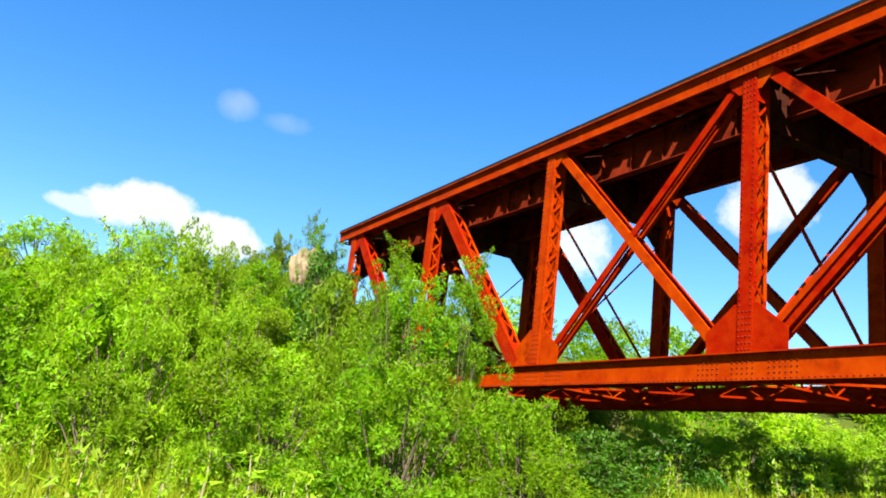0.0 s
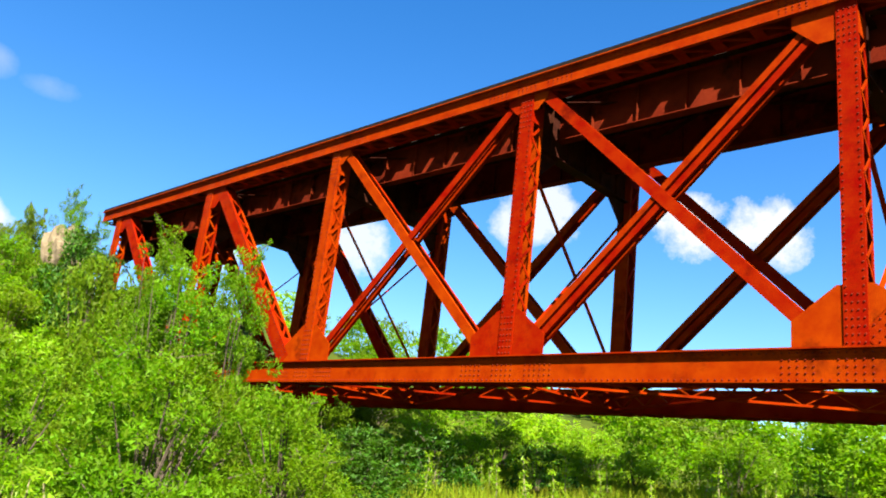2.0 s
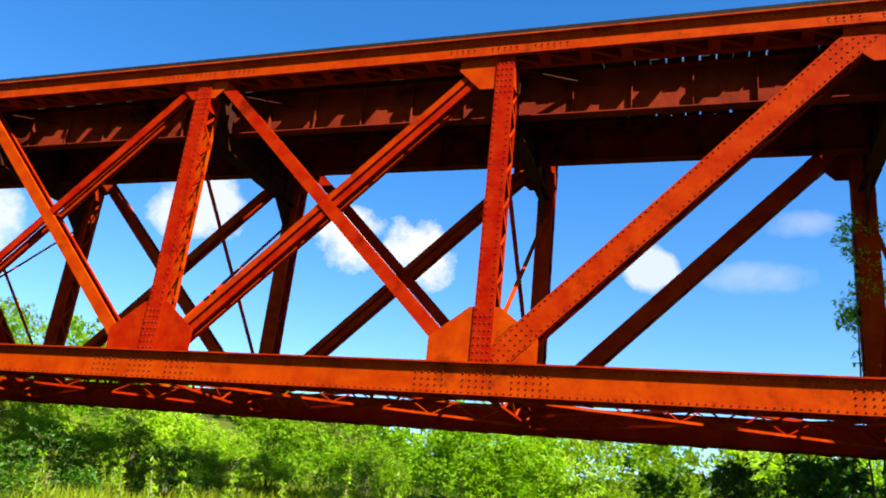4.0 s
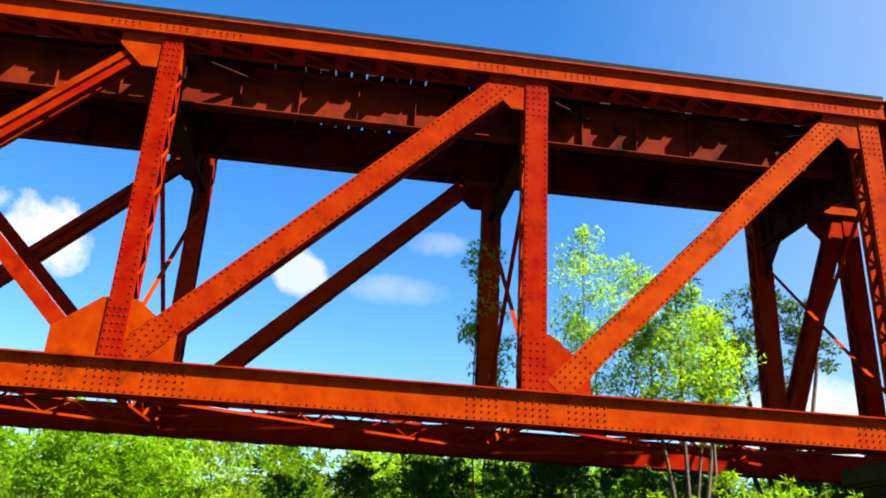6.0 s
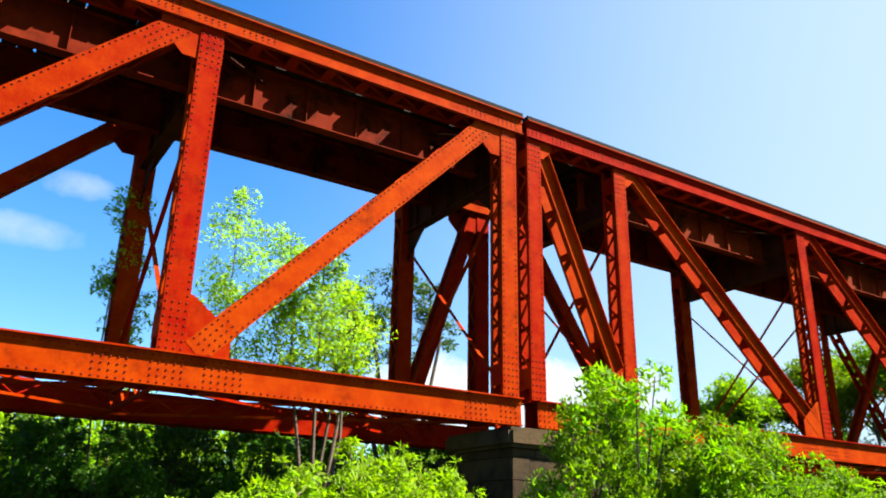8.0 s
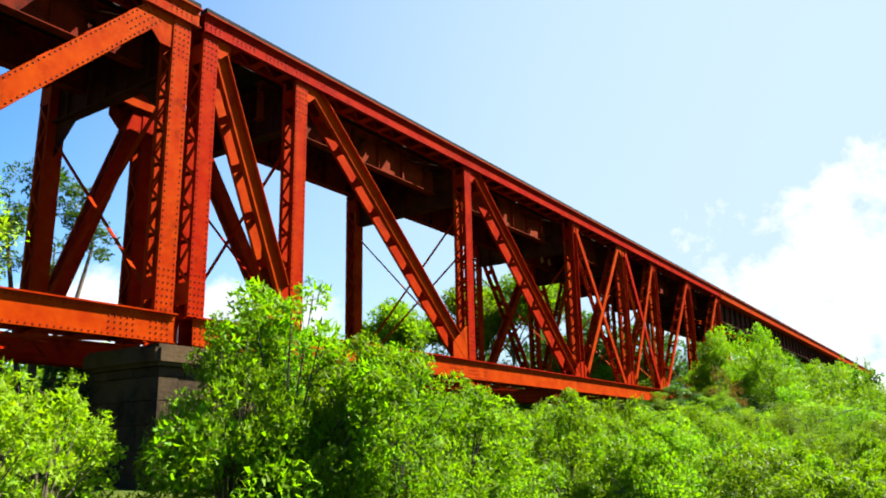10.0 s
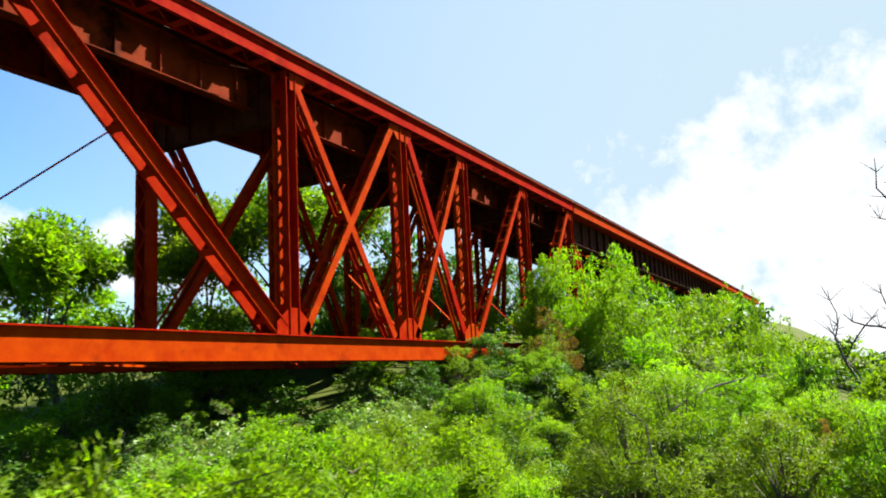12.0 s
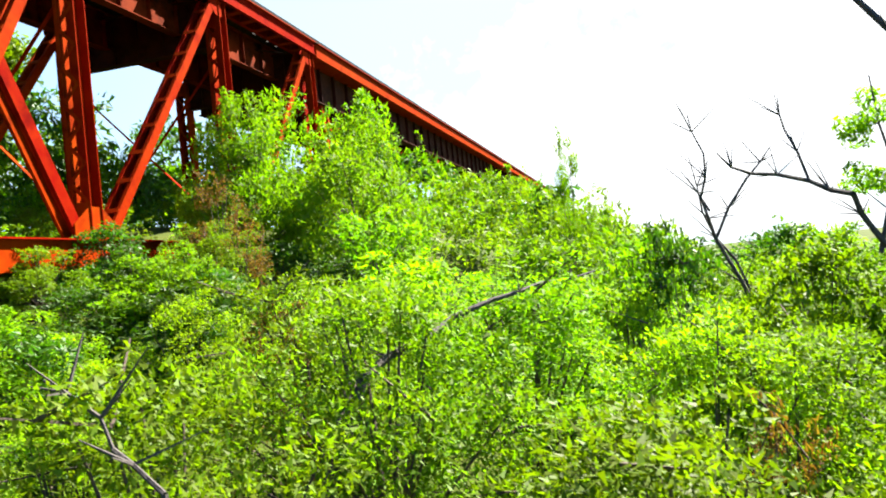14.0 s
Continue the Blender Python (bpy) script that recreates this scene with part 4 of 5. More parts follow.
# bushes at the pier and before the second span
for x, y, h, t in ((14.2, -5.1, 1.4, 2.0), (13.1, -4.2, 1.2, 1.5), (15.2, -5.0, 1.3, 2.3), (16.4, -4.3, 1.3, 2.1), (17.4, -3.2, 1.1, 1.7), (14.0, -3.6, 1.1, 1.6)):
    bush(BRIGHT_BANK[:1] + TINY, x, y, h, t, "bright green bush beside the stone pier")
for x, y, h, t in ((24.2, -6.7, 1.2, 2.1), (20.3, -5.9, 1.6, 2.6), (21.6, -6.4, 1.5, 2.1), (22.8, -5.2, 1.5, 1.9), (24.3, -4.4, 1.5, 1.7), (26.5, -5.2, 1.5, 1.8), (28.3, -5.6, 1.5, 1.8), (26.4, -2.6, 1.5, 1.5), (29.3, -3.0, 1.6, 1.5)):
    bush(BRIGHT + TINY, x, y, h, t, "dense green bush beside the stone pier")
bush(BRIGHT, 19.2, -5.1, 2.0, 3.4, "tall bright green bush before the stone pier")
bush(TINY, 20.0, -6.4, 1.5, 2.6, "bright green bush before the stone pier")
for x, y, h, t in ((-13.4, 7.0, 1.8, 2.4), (-13.6, 9.0, 1.9, 2.6), (-15.2, 10.4, 2.0, 2.6)):
    bush(MID, x, y, h, t, "leafy green shrub on the slope behind the bridge", "shrub")
for x, y, h, t in ((46.3, -11.6, 1.5, 2.7), (46.6, -9.6, 1.5, 2.5), (46.2, -13.4, 1.5, 2.8), (45.2, -12.5, 1.3, 2.2), (45.0, -14.2, 1.4, 2.3)):
    bush(BRIGHT_BANK[1:2] + OLIVE_NEAR, x, y, h, t, "yellow-green shrub below the bare trees", "shrub")
# dark leaf colour, partly to paint in the bridge's deep shade behind the chord
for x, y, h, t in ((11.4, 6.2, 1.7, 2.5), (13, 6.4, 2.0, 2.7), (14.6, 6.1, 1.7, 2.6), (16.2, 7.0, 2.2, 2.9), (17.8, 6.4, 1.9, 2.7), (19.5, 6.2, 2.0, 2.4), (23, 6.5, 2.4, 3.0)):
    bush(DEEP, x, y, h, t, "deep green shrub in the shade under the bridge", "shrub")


# taller shrubs that hide the end of the second span
for x, y, h, t in ((51.6, -1.9, 1.6, 3.7), (54.2, -1.8, 1.9, 3.9), (44.2, -2.6, 1.5, 1.5), (47.0, -2.4, 1.5, 1.3), (56.8, -2.6, 1.9, 4.2), (52.6, -4.0, 1.8, 3.4)):
    bush(BRIGHT, x, y, h, t, "tall leafy shrub hiding the end of the truss", "shrub")
for x, y, h, t in ((34.6, -2.6, 1.5, 2.0), (36.8, -2.0, 1.5, 2.0), (38.8, -2.6, 1.6, 2.1), (33.2, -3.2, 1.4, 1.7), (35.8, -4.0, 1.5, 1.9)):
    bush(TINY + SILVER, x, y, h, t, "leafy bush before the second span")
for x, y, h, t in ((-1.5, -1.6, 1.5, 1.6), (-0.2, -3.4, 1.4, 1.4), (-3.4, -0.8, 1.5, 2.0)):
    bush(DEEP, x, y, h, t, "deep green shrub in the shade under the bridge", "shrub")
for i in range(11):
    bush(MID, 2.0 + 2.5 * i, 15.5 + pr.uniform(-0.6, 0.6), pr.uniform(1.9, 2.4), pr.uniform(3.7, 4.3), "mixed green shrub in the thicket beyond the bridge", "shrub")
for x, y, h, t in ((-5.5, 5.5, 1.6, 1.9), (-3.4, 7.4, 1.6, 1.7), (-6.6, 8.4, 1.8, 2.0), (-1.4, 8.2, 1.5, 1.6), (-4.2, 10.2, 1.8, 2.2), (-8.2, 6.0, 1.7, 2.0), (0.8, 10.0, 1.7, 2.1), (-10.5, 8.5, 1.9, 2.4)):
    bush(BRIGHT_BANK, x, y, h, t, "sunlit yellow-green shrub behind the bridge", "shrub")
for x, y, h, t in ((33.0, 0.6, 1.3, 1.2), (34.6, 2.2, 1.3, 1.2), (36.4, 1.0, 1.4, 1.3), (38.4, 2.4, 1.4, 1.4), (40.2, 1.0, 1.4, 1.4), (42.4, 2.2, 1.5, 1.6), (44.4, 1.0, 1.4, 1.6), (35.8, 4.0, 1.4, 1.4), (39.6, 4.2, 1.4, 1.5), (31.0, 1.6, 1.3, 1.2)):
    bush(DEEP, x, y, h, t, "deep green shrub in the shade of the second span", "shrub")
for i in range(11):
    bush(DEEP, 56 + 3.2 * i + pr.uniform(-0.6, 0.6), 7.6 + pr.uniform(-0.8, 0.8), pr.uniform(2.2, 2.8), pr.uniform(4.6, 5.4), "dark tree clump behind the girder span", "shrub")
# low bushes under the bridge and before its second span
# dark leaves here also stand in for the black shade below the deck
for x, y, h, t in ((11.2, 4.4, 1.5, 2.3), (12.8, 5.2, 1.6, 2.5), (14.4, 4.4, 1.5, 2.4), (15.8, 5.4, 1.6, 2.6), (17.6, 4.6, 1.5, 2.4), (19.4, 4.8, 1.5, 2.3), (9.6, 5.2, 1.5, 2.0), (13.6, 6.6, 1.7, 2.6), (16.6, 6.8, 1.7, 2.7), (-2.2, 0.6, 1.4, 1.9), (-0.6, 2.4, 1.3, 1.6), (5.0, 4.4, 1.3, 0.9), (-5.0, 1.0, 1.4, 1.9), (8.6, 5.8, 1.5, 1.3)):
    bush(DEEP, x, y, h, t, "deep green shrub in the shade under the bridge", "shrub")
for x, y, h, t in ((30.6, -5.0, 1.4, 1.6), (32.4, -4.4, 1.5, 1.8), (31.4, -6.6, 1.3, 1.4), (33.6, -5.8, 1.4, 1.7), (34.8, -3.6, 1.5, 1.9), (36.2, -5.0, 1.6, 2.0), (30.8, -2.4, 1.5, 1.8), (35.4, -6.8, 1.4, 1.6)):
    bush(BRIGHT + TINY, x, y, h, t, "bright green bush before the second span")
for x, y, h, t in ((29.4, -6.5, 1.4, 2.1), (28.2, -6.8, 1.3, 1.9), (30.8, -7.0, 1.4, 2.2), (27.2, -7.6, 1.2, 1.7), (31.6, -5.4, 1.4, 1.9)):
    bush(BRIGHT_BANK[:1] + TINY, x, y, h, t, "sunlit bright green bush before the second span")
for i in range(26):
    x = 30 + 36 * (i % 13) / 12 + pr.uniform(-1, 1)
    bush(MID + DEEP, x, (7.4 if i < 13 else 11.5) + pr.uniform(-0.8, 0.8), pr.uniform(1.7, 2.4), pr.uniform(2.8, 3.8) + (0.8 if i >= 13 else 0) - (1.9 if x < 40 else 0), "leafy green shrub behind the second span", "shrub")
for i in range(30):
    bush(DISTANT, 68 + pr.uniform(-4, 14), -5 - 1.5 * i + pr.uniform(-1, 1), pr.uniform(2.0, 2.6), pr.uniform(2.2, 3.0), "green shrub far along the bank", "shrub")


# the thicket on the right bank
def right_bank():
    r = random.Random(5)
    x = 31.5
    while x < 100:
        step = 2.1 if x < 48 else 3.1
        y = -24.0
        while y < 9:
            px, py = x + r.uniform(-0.8, 0.8), y + r.uniform(-0.8, 0.8)
            y += step
            if -0.9 < py < 5.2 and (px < 46 or px > 60):
                continue
            if px > 60 and (py > 0 or py < -16):
                continue
            # the clearing through which the path leads
            if py < -5.2 and px < 37.5 + 0.12 * abs(py + 7):
                continue
            near = px < 47 and -14 < py < 0
            if near:
                kinds = BRIGHT + TINY + BRIGHT + OLIVE_NEAR + SILVER + BRIGHT_BANK[:1]
            else:
                kinds = MID + OLIVE if px < 60 else DISTANT
            if math.hypot(px - 36.8, py + 9.6) < 9:
                kinds = FINE
            low = (px < 50 and py > -5.5) or (-0.9 < py < 5.2)
            if math.hypot(px - 36.8, py + 9.6) < 3.4:
                continue
            open_side = px > 49 and py < -9.5 or px > 59 and py < -4
            bush(kinds, px, py, r.uniform(1.1, 1.4) if low else r.uniform(1.4, 1.9), min(r.uniform(1.7, 2.4), 2.75 - ground_z(px, py)) if open_side else r.uniform(1.2, 1.7) if low else r.uniform(2.5, 3.2) if px > 50 else r.uniform(1.9, 2.6), "light green leafy shrub on the sloping bank", "shrub")
        x += step


right_bank()


# low bushes that cover the clearing and rise towards the bank
def shaded_slope():
    """Low dark shrubs on the slope below the second span."""
    r = random.Random(19)
    for i in range(9):
        for j in range(4):
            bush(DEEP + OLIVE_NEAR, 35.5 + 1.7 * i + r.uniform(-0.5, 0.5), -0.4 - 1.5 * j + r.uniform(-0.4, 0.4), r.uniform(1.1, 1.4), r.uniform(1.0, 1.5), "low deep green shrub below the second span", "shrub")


shaded_slope()


def clearing():
    r = random.Random(77)
    for i in range(10):
        for j in range(8):
            x = 24.6 + 1.45 * i + r.uniform(-0.5, 0.5)
            y = -15.5 + 1.4 * j + r.uniform(-0.5, 0.5)
            way = -10.2 + 0.06 * (x - 20)
            limit = 1.3 + max(0, x - 25.5) * 0.06
            off = abs(y - way)
            tall = limit if off < 2.2 else limit + 0.35 * (off - 2.2)
            tall = min(tall, 2.3) * r.uniform(0.85, 1.05)
            if math.hypot(x - 36.8, y + 9.6) < 2.8:
                continue
            bush(FINE if x > 33 else CARPET, x, y, r.uniform(0.95, 1.2), tall, "low light green bush in the clearing")


clearing()


bush(AIRY, 49.6, -8.7, 0.5, 3.8, "slender airy young tree rising from the bank", "shrub")
for x, y, h, t in ((49.2, -2.6, 0.9, 2.2), (48.4, -3.4, 0.8, 1.8), (41.6, -10.5, 0.7, 1.9), (43.2, -6.4, 0.8, 1.9)):
    bush(WITHERED, x, y, h, t, "half-withered shrub with sparse brown leaves on the bank", "shrub")
bush(DEEP, 45.6, -10.1, 0.9, 3.55 - ground_z(45.6, -10.1), "dark dense rounded bush on the bank")
for x, y, h, top in ((6.4, 14.0, 2.0, 5.4), (4.6, 15.0, 2.0, 5.4), (5.6, 18.5, 2.4, 6.1)):
    bush(BRIGHT_BANK, x, y, h, top - ground_z(x, y), "sunlit yellow-green shrub beyond the bridge", "shrub")
# lower bushes that round off the tall one at the pier
for x, y, h, t in ((19.9, -5.7, 1.5, 2.75), (18.6, -4.8, 1.3, 3.0), (19.4, -4.4, 1.4, 3.1)):
    bush(BRIGHT, x, y, h, t, "rounded bright green bush before the stone pier")


def tree_from(name, label, x, y, tall, mat, seed, lean=(0, 0), leaves=16000, size=0.09, clump=0.55, trunk=0.13, stems=1, depth=3, spread=0.5, droop=0.0):
    rr = random.Random(seed)
    t = thing(name, label, "tree", at=(x, y, ground_z(x, y) - 0.1))
    s, tips = Solid(), []
    for k in range(stems):
        d = Vector((lean[0] + rr.uniform(-spread, spread) * 0.4, lean[1] + rr.uniform(-spread, spread) * 0.4, 1.0))
        limb(s, (rr.uniform(-0.2, 0.2) * (stems > 1), rr.uniform(-0.2, 0.2) * (stems > 1), 0), d, tall * 0.42, trunk, rr, depth, tips, 0.18)
    part("trunk", s, BARK, t)
    if leaves:
        rs = [clump * rr.uniform(0.6, 1.2) for _ in tips]
        part("crown", leaf_mesh("crown", leaf_cloud(tips, rs, leaves, size, seed, droop), mat), mat, t)
    return t


def crown_tree(name, label, x, y, mat, seed, lobes, leaves, size, clump, trunk):
    """A tree whose limbs reach into several loose lobes (dx, dy, z, half width, half height, clumps)."""
    rr = random.Random(seed)
    g = ground_z(x, y) - 0.1
    t = thing(name, label, "tree", at=(x, y, g))
    s, cs, rs = Solid(), [], []
    for dx, dy, z, hw, hh, n in lobes:
        foot, heart = Vector((dx * 0.08, dy * 0.08, 0)), Vector((dx, dy, z - g))
        knee = foot.lerp(heart, 0.5) + Vector((rr.uniform(-0.2, 0.2), rr.uniform(-0.2, 0.2), 0))
        neck = heart - Vector((0, 0, hh * 0.7))
        twig(s, foot, knee, trunk, trunk * 0.7, 7)
        twig(s, knee, neck, trunk * 0.7, trunk * 0.5, 7)
        twig(s, neck, heart + Vector((0, 0, hh * 0.8)), trunk * 0.5, 0.012)
        for k in range(n):
            a, e, q = rr.uniform(0, 6.283), rr.uniform(-1, 1), rr.random() ** 0.5
            w = math.sqrt(max(0, 1 - e * e))
            c = heart + Vector((math.cos(a) * w * q * hw, math.sin(a) * w * q * hw, e * hh))
            root = neck.lerp(heart + Vector((0, 0, hh * 0.8)), max(0, min(1, (e + 0.7) / 1.5)))
            mid = root.lerp(c, 0.5) + Vector((0, 0, 0.08))
            twig(s, root, mid, trunk * 0.2, trunk * 0.14)
            twig(s, mid, c, trunk * 0.14, 0.006)
            cs.append(c)
            rs.append(clump * rr.uniform(0.55, 1.2))
    part("trunk", s, BARK, t)
    part("crown", leaf_mesh("crown", leaf_cloud(cs, rs, leaves, size, seed, 0.1), mat), mat, t)
    return t


crown_tree("tree", "airy yellow-green tree rising behind the bridge", 18.0, 7.5, LEAF_YELLOW, 31, ((-0.8, 0, 8.89, 0.85, 1.7, 34), (0.9, 0.2, 8.49, 1.0, 1.5, 34), (-0.4, 0.3, 6.99, 1.3, 1.1, 26), (2.3, 0, 7.79, 1.0, 1.3, 28)), 10500, 0.058, 0.40, 0.035)
crown_tree("tree", "bright yellow-green leafy tree growing up through the bridge", 17.3, 1.35, LEAF_YELLOW, 35, ((-0.1, 0, 6.3, 0.75, 0.8, 24), (0.55, 0.1, 5.5, 0.8, 0.8, 28), (-0.55, 0.3, 5.3, 0.8, 0.8, 24), (0.4, 0.2, 4.6, 0.95, 0.5, 22), (1.0, 0.6, 6.3, 0.6, 0.6, 12)), 7600, 0.052, 0.36, 0.05)
crown_tree("tree", "thin sapling growing against the far truss", 14.0, 4.85, LEAF_YELLOW, 32, ((-0.25, 0, 7.59, 0.5, 1.2, 26), (0.2, 0.1, 6.39, 0.55, 1.0, 20), (-0.1, 0.0, 8.39, 0.45, 0.5, 8)), 2600, 0.055, 0.26, 0.03)
crown_tree("tree", "dark spreading tree behind the bridge", 23.2, 8.3, LEAF_DARK, 33, ((-1.2, 0, 8.15, 0.8, 0.6, 14), (0.9, 0, 8.85, 0.8, 0.6, 14), (-0.3, 0.3, 9.25, 0.8, 0.5, 12), (1.3, 0, 7.85, 0.7, 0.5, 12), (-1.6, 0.2, 6.85, 0.8, 0.6, 12), (0.2, 0, 7.05, 0.9, 0.6, 14)), 8500, 0.062, 0.36, 0.10)
for x, y, h, sd in ((41.5, 9.5, 5.6, 43), (46, 8.6, 6.0, 44), (51, 9.0, 6.0, 45), (56, 9.0, 6.0, 46)):
    tree_from("tree", "leafy green tree behind the second span", x, y, h, LEAF if sd % 2 else LEAF_OLIVE, sd, leaves=14000, size=0.10, clump=0.75, trunk=0.12, stems=2, depth=3)
def bare_tree(name, label, x, y, limbs, seed, trunk=0.045, tuft=None):
    """Crooked bare limbs, each a run of (dy, z, radius factor), with fine twigs."""
    rr = random.Random(seed)
    g = ground_z(x, y) - 0.15
    t = thing(name, label, "tree", at=(x, y, g))
    s = Solid()
    for run in limbs:
        last = None
        for k, (dy, z, f) in enumerate(run):
            p = Vector((0.25 * math.sin(3 * dy + z), dy, max(0, z - g)))
            if last is not None:
                f0 = run[k - 1][2]
                m = last.lerp(p, 0.5) + Vector((rr.uniform(-0.05, 0.05), rr.uniform(-0.05, 0.05), rr.uniform(-0.05, 0.05)))
                twig(s, last, m, trunk * f0, trunk * (f0 + f) / 2, 6)
                twig(s, m, p, trunk * (f0 + f) / 2, trunk * f, 6)
                if z - g > 1.2:
                    for _ in range(4):
                        e = m + Vector((rr.uniform(-0.25, 0.25), rr.uniform(-0.4, 0.4), rr.uniform(0.0, 0.45)))
                        twig(s, m, e, 0.012, 0.004, 4)
            last = p
    part("trunk", s, DEAD, t)
    if tuft:
        cs = [Vector((rr.uniform(-0.5, 0.5), tuft[0] + rr.uniform(-1, 1) * tuft[2], tuft[1] - g + rr.uniform(-1, 1) * tuft[3])) for _ in range(26)]
        part("crown", leaf_mesh("crown", leaf_cloud(cs, [rr.uniform(0.1, 0.26) for _ in cs], 2600, 0.045, seed), LEAF), LEAF, t)
    return t


bare_tree("dead_tree", "crooked grey tree with bare limbs and few leaves", 48.1, -12.9, (((-1.1, 0.00, 1.3), (-0.75, 1.20, 1.2), (-0.3, 2.20, 1.1), (0.15, 2.90, 1.0), (0.45, 3.50, 0.8), (0.9, 3.75, 0.65), (1.6, 3.95, 0.5), (2.05, 4.25, 0.2)), ((0.9, 3.75, 0.5), (1.1, 4.50, 0.35), (1.15, 4.95, 0.15)), ((0.15, 2.70, 0.8), (-0.1, 3.80, 0.5), (0.1, 5.00, 0.2))), 51, tuft=(-0.05, 4.2, 0.55, 0.65))
bare_tree("dead_tree", "bare forked grey sapling on the bank", 48.4, -10.9, (((-0.5, 0.00, 0.8), (-0.35, 1.90, 0.7), (0.15, 3.10, 0.6), (0.3, 3.70, 0.4), (0.2, 4.30, 0.3), (0.35, 4.90, 0.15)), ((-0.35, 1.90, 0.6), (-0.1, 2.80, 0.45), (0.3, 3.50, 0.3), (0.4, 4.30, 0.12)), ((0.15, 3.10, 0.5), (-0.35, 3.90, 0.4), (-0.75, 4.35, 0.15)), ((0.2, 3.50, 0.4), (0.45, 4.00, 0.15))), 52)
bare_tree("dead_tree", "tall bare grey tree with crooked limbs", 48.0, -13.7, (((0, 0.00, 1.6), (0.3, 5.10, 1.2), (0.9, 6.10, 0.9), (1.45, 6.80, 0.6), (1.75, 7.30, 0.4), (1.7, 8.10, 0.2)), ((1.45, 6.80, 0.5), (1.2, 7.60, 0.35), (1.25, 8.30, 0.15)), ((0.9, 6.10, 0.6), (1.6, 6.45, 0.3), (1.95, 6.60, 0.12)), ((1.2, 7.60, 0.3), (0.9, 8.20, 0.12))), 53)


def far_thicket(keep=0.38, grow=1.35):
    """The far woods as one mesh: fewer, larger leaves."""
    r = np.random.RandomState(8)
    mats = [LEAF_SILVER, LEAF, LEAF_DARK, LEAF_OLIVE, LEAF_YELLOW, LEAF_LIME]
    vs, ids = [], []
    for kind, m in FAR:
        v = kind[3].reshape(-1, 3, 3)
        v = v[r.rand(len(v)) < keep]
        mid = v.mean(axis=1, keepdims=True)
        v = (mid + (v - mid) * grow).reshape(-1, 3)
        a = np.array(m)
        vs.append(v @ a[:3, :3].T + a[:3, 3])
        ids.append(np.full(len(v) // 3, mats.index(kind[4]), dtype=np.int32))
    me = leaf_mesh("thicket", np.concatenate(vs), mats[0])
    for m in mats[1:]:
        me.materials.append(m)
    me.polygons.foreach_set("material_index", np.concatenate(ids))
    ob = part("thicket", me, LEAF)
    tagged(ob, "mixed green scrub thicket beyond the bridge", "thicket", kind="stuff")


far_thicket()


# ---- grass and weeds ----
def grass_field(name, label, x0, x1, y0, y1, count, tall, mat, seed):
    r = np.random.RandomState(seed)
    x, y = r.uniform(x0, x1, count) + r.normal(size=count) * 0.9, r.uniform(y0, y1, count) + r.normal(size=count) * 0.9
    z = np.array([ground_z(a, b) for a, b in zip(x, y)])
    h = tall * (0.5 + 0.8 * r.rand(count))
    a = r.uniform(0, 2 * np.pi, count)
    w = 0.012 + 0.012 * r.rand(count)
    lean = r.normal(size=(count, 2)) * 0.22 * h[:, None]
    base = np.stack([x, y, z - 0.03], 1)
    sd = np.stack([np.cos(a) * w, np.sin(a) * w, 0 * w], 1)
    mid = base + np.stack([lean[:, 0] * 0.35, lean[:, 1] * 0.35, h * 0.6], 1)
    tip = base + np.stack([lean[:, 0], lean[:, 1], h], 1)
    v = np.stack([base - sd, mid - sd * 0.8, tip, mid + sd * 0.8], 1).reshape(-1, 3)
    ob = part(name, leaf_mesh(name, v, mat, 4), mat)
    tagged(ob, label, "grass", kind="stuff")


grass_field("grass", "tall yellow-green meadow grass in sunlight", -8, 12, -12.0, 10, 40000, 0.55, GRASS, 3)
grass_field("grass", "sunlit yellow-green grass under the bridge", -8, 6, -3, 10, 22000, 0.5, GRASS, 7)
grass_field("grass", "tall yellow-green meadow grass below the bank", -10, 6, -20, -9, 24000, 0.65, GRASS, 4)


grass_field("grass", "long green grass in the clearing before the second span", 6, 40, -20, -4.0, 24000, 0.26, LEAF, 6)


def weed_kind(seed):
    rr = random.Random(seed)
    s = Solid()
    p = Vector((0, 0, -0.05))
    vs = []
    for i in range(6):
        q = p + Vector((rr.uniform(-0.03, 0.03), rr.uniform(-0.03, 0.03), 0.19))
        twig(s, p, q, 0.018 - 0.002 * i, 0.016 - 0.002 * i)
        vs.append(q)
        p = q
    me = leaf_mesh("leaf", leaf_cloud(vs, [0.16 - 0.015 * i for i in range(len(vs))], 220, 0.035, seed, long=2.6), LEAF_YELLOW)
    return s.mesh("stalk", DRY), me


WEEDS = [weed_kind(k) for k in (61, 62, 63)]
wr = random.Random(9)
for i in range(100):
    if i < 34:
        x, y = wr.uniform(-4.0, 3.2), wr.uniform(-14.8, -9.8)
    elif i >= 84:
        x, y = wr.uniform(1.8, 5.0), wr.uniform(-13.6, -9.6)
    else:
        x, y = wr.uniform(-5, 5), wr.uniform(-2.5, 8)
    k = wr.choice(WEEDS)
    o = thing("weed", "tall pale weed stalk standing in the grass", "weed", "weeds in the meadow")
    sc = wr.uniform(0.75, 1.2)
    o.matrix_world = Matrix.LocRotScale((x, y, ground_z(x, y)), Euler((wr.uniform(-0.12, 0.12), wr.uniform(-0.12, 0.12), wr.uniform(0, 6))), (sc, sc, sc))
    part("stalk", k[0], DRY, o, kind="stuff")
    part("leaf", k[1], LEAF_YELLOW, o)


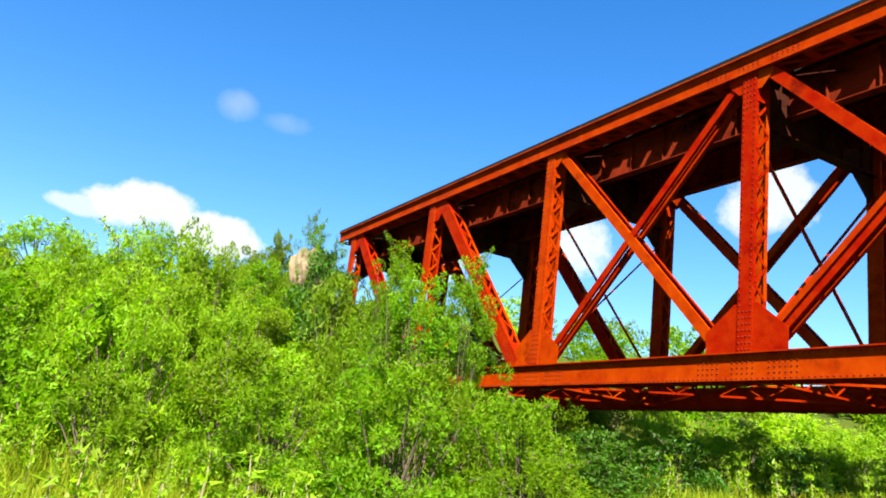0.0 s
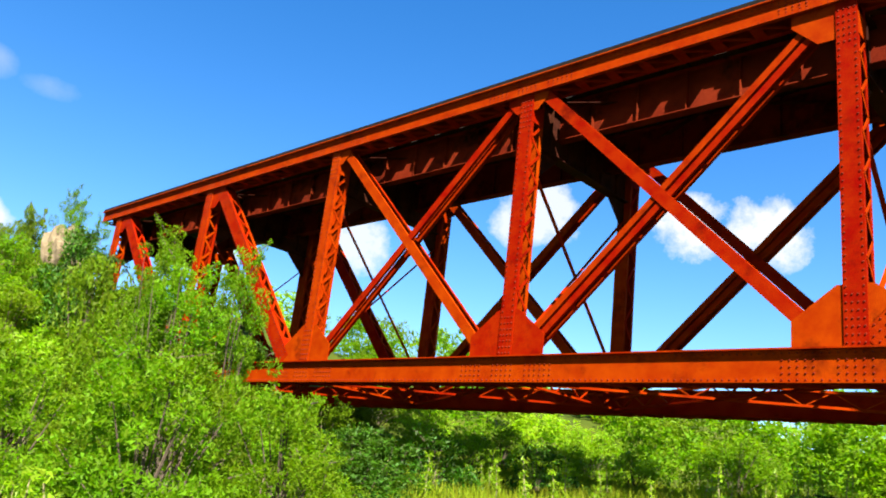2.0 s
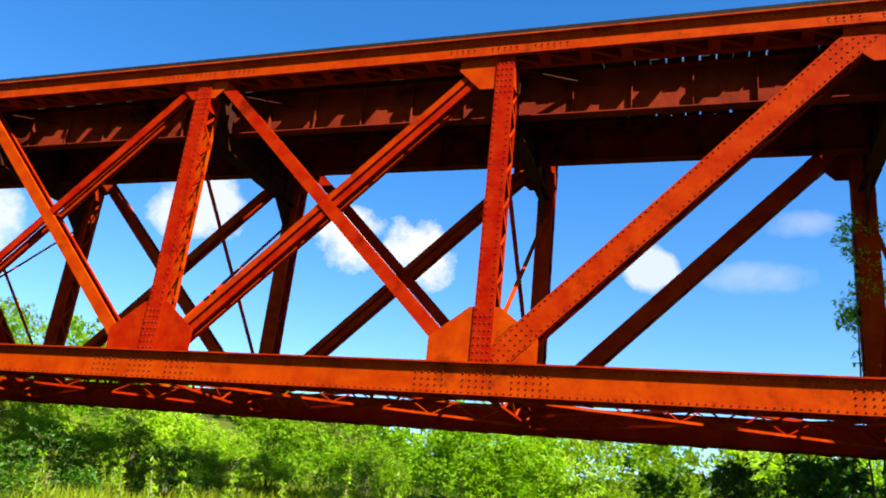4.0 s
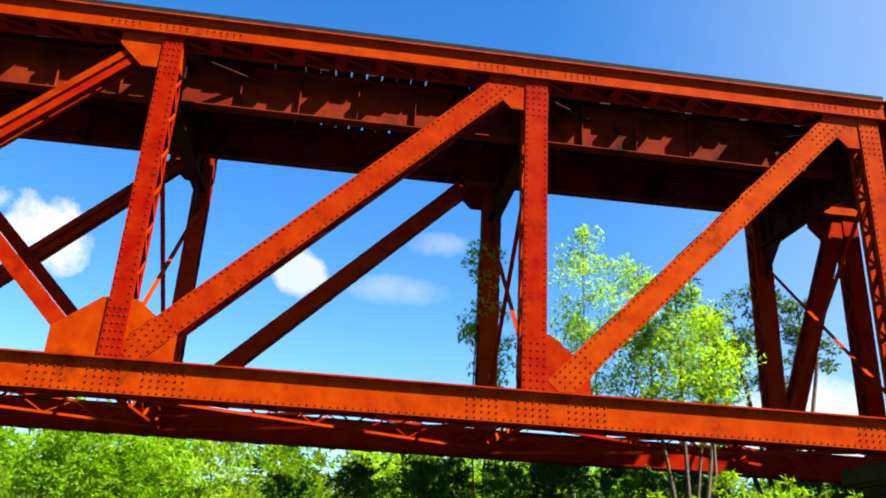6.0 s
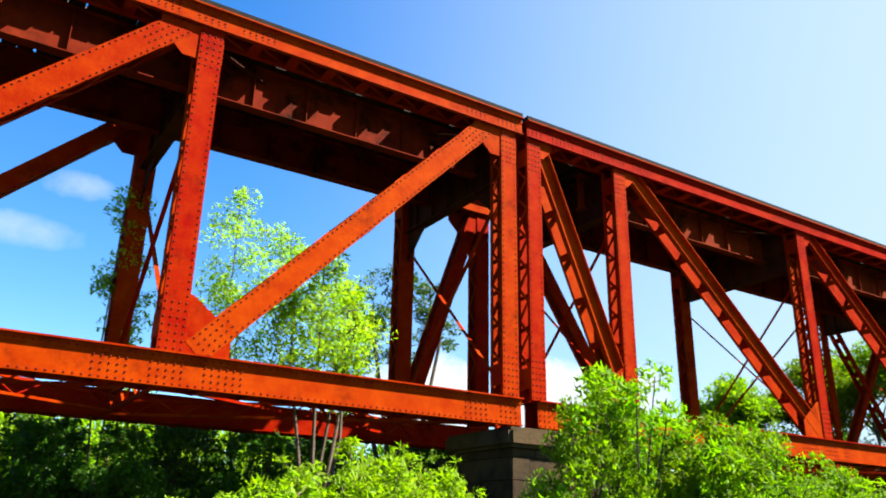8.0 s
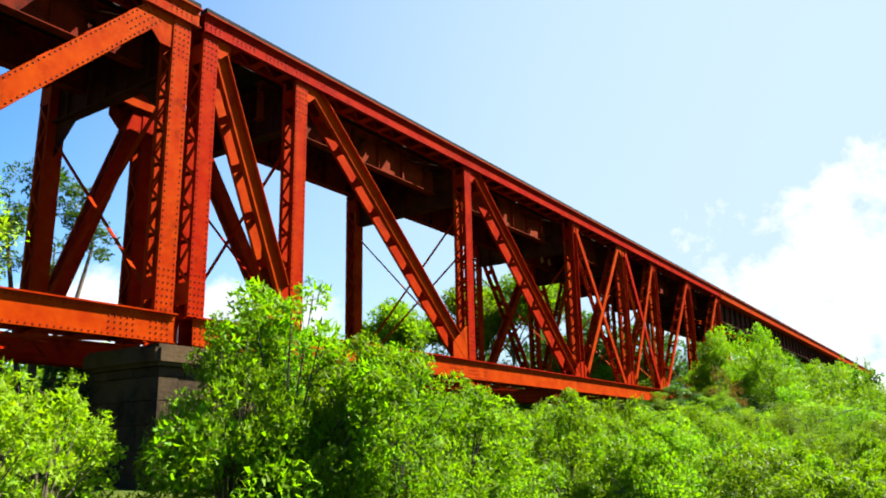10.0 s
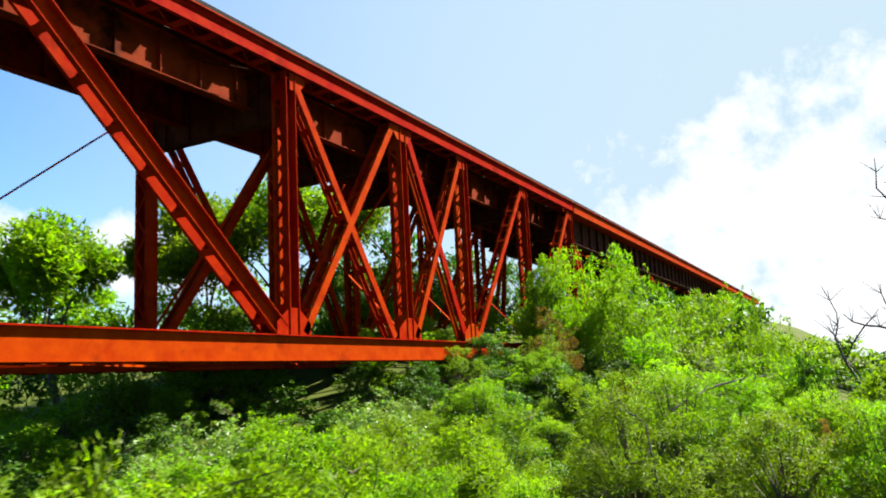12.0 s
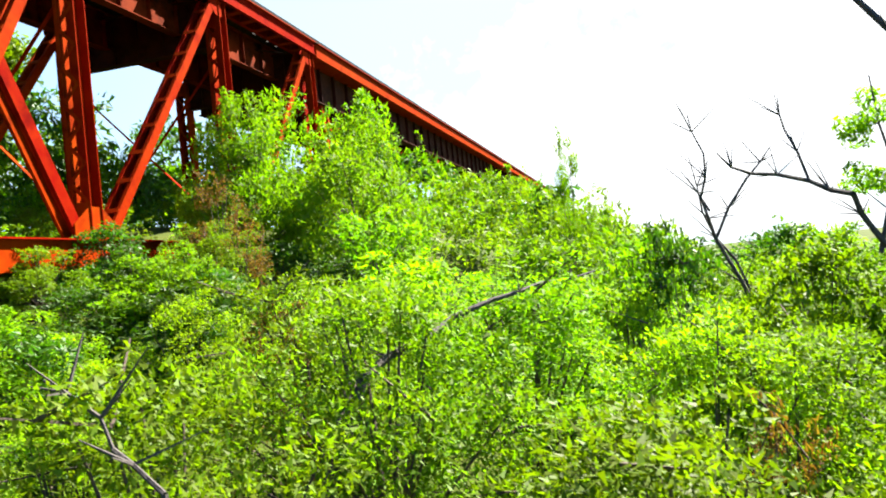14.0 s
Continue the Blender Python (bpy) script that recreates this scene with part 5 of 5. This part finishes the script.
# ---- fallen limbs on the bank ----
def fallen_limb(label, runs, r0, seed):
    """A dry limb that leans out of the ground into the shrubs, with side twigs."""
    rr = random.Random(seed)
    foot = Vector((*runs[0][:2], ground_z(*runs[0][:2]) - 0.1))
    t = thing("dead_branch", label, "branch", at=foot)
    s = Solid()
    pts = [Vector((0, 0, 0))] + [Vector(p) - foot for p in runs[1:]]
    for k in range(len(pts) - 1):
        f0, f1 = 1 - k / len(pts), 1 - (k + 1) / len(pts)
        m = pts[k].lerp(pts[k + 1], 0.5) + Vector((rr.uniform(-0.05, 0.05), rr.uniform(-0.05, 0.05), rr.uniform(-0.03, 0.06)))
        twig(s, pts[k], m, r0 * f0, r0 * (f0 + f1) / 2, 6)
        twig(s, m, pts[k + 1], r0 * (f0 + f1) / 2, r0 * f1 + 0.003, 6)
        for _ in range(3):
            twig(s, m, m + Vector((rr.uniform(-0.2, 0.3), rr.uniform(-0.3, 0.3), rr.uniform(0.0, 0.3))), 0.01, 0.003, 4)
    part("limb", s, DEAD, t)


fallen_limb("dry grey limb lying across the shrubs", ((41.4, -7.2), (42.13, -7.68, 2.3), (42.7, -8.0, 2.5), (43.42, -8.45, 2.75), (43.9, -8.84, 2.85), (44.4, -9.3, 2.9)), 0.045, 71)
fallen_limb("pale dry stem leaning among the bushes", ((39.3, -8.1), (39.45, -7.8, 2.25), (39.55, -7.5, 2.42), (39.64, -7.3, 2.6), (39.75, -7.0, 2.72)), 0.016, 72)


# ---- telegraph arm on the far truss ----
arm = thing("insulator_arm", "steel arm with a row of pale glazed insulators under the deck", "insulator arm")
s = Solid()
s.box(43.7, 47.3, 3.44, 3.52, 9.92, 10.02)
part("arm", s, RAIL, arm)
for i in range(5):
    s = Solid()
    x = 43.95 + 0.75 * i
    for z0, z1, r0, r1 in ((10.02, 10.10, 0.03, 0.03), (10.10, 10.22, 0.12, 0.09), (10.22, 10.34, 0.10, 0.05), (10.34, 10.4, 0.07, 0.03)):
        twig(s, (x, 3.48, z0), (x, 3.48, z1), r0, r1, 10)
    part("insulator", s, GLASS, arm)
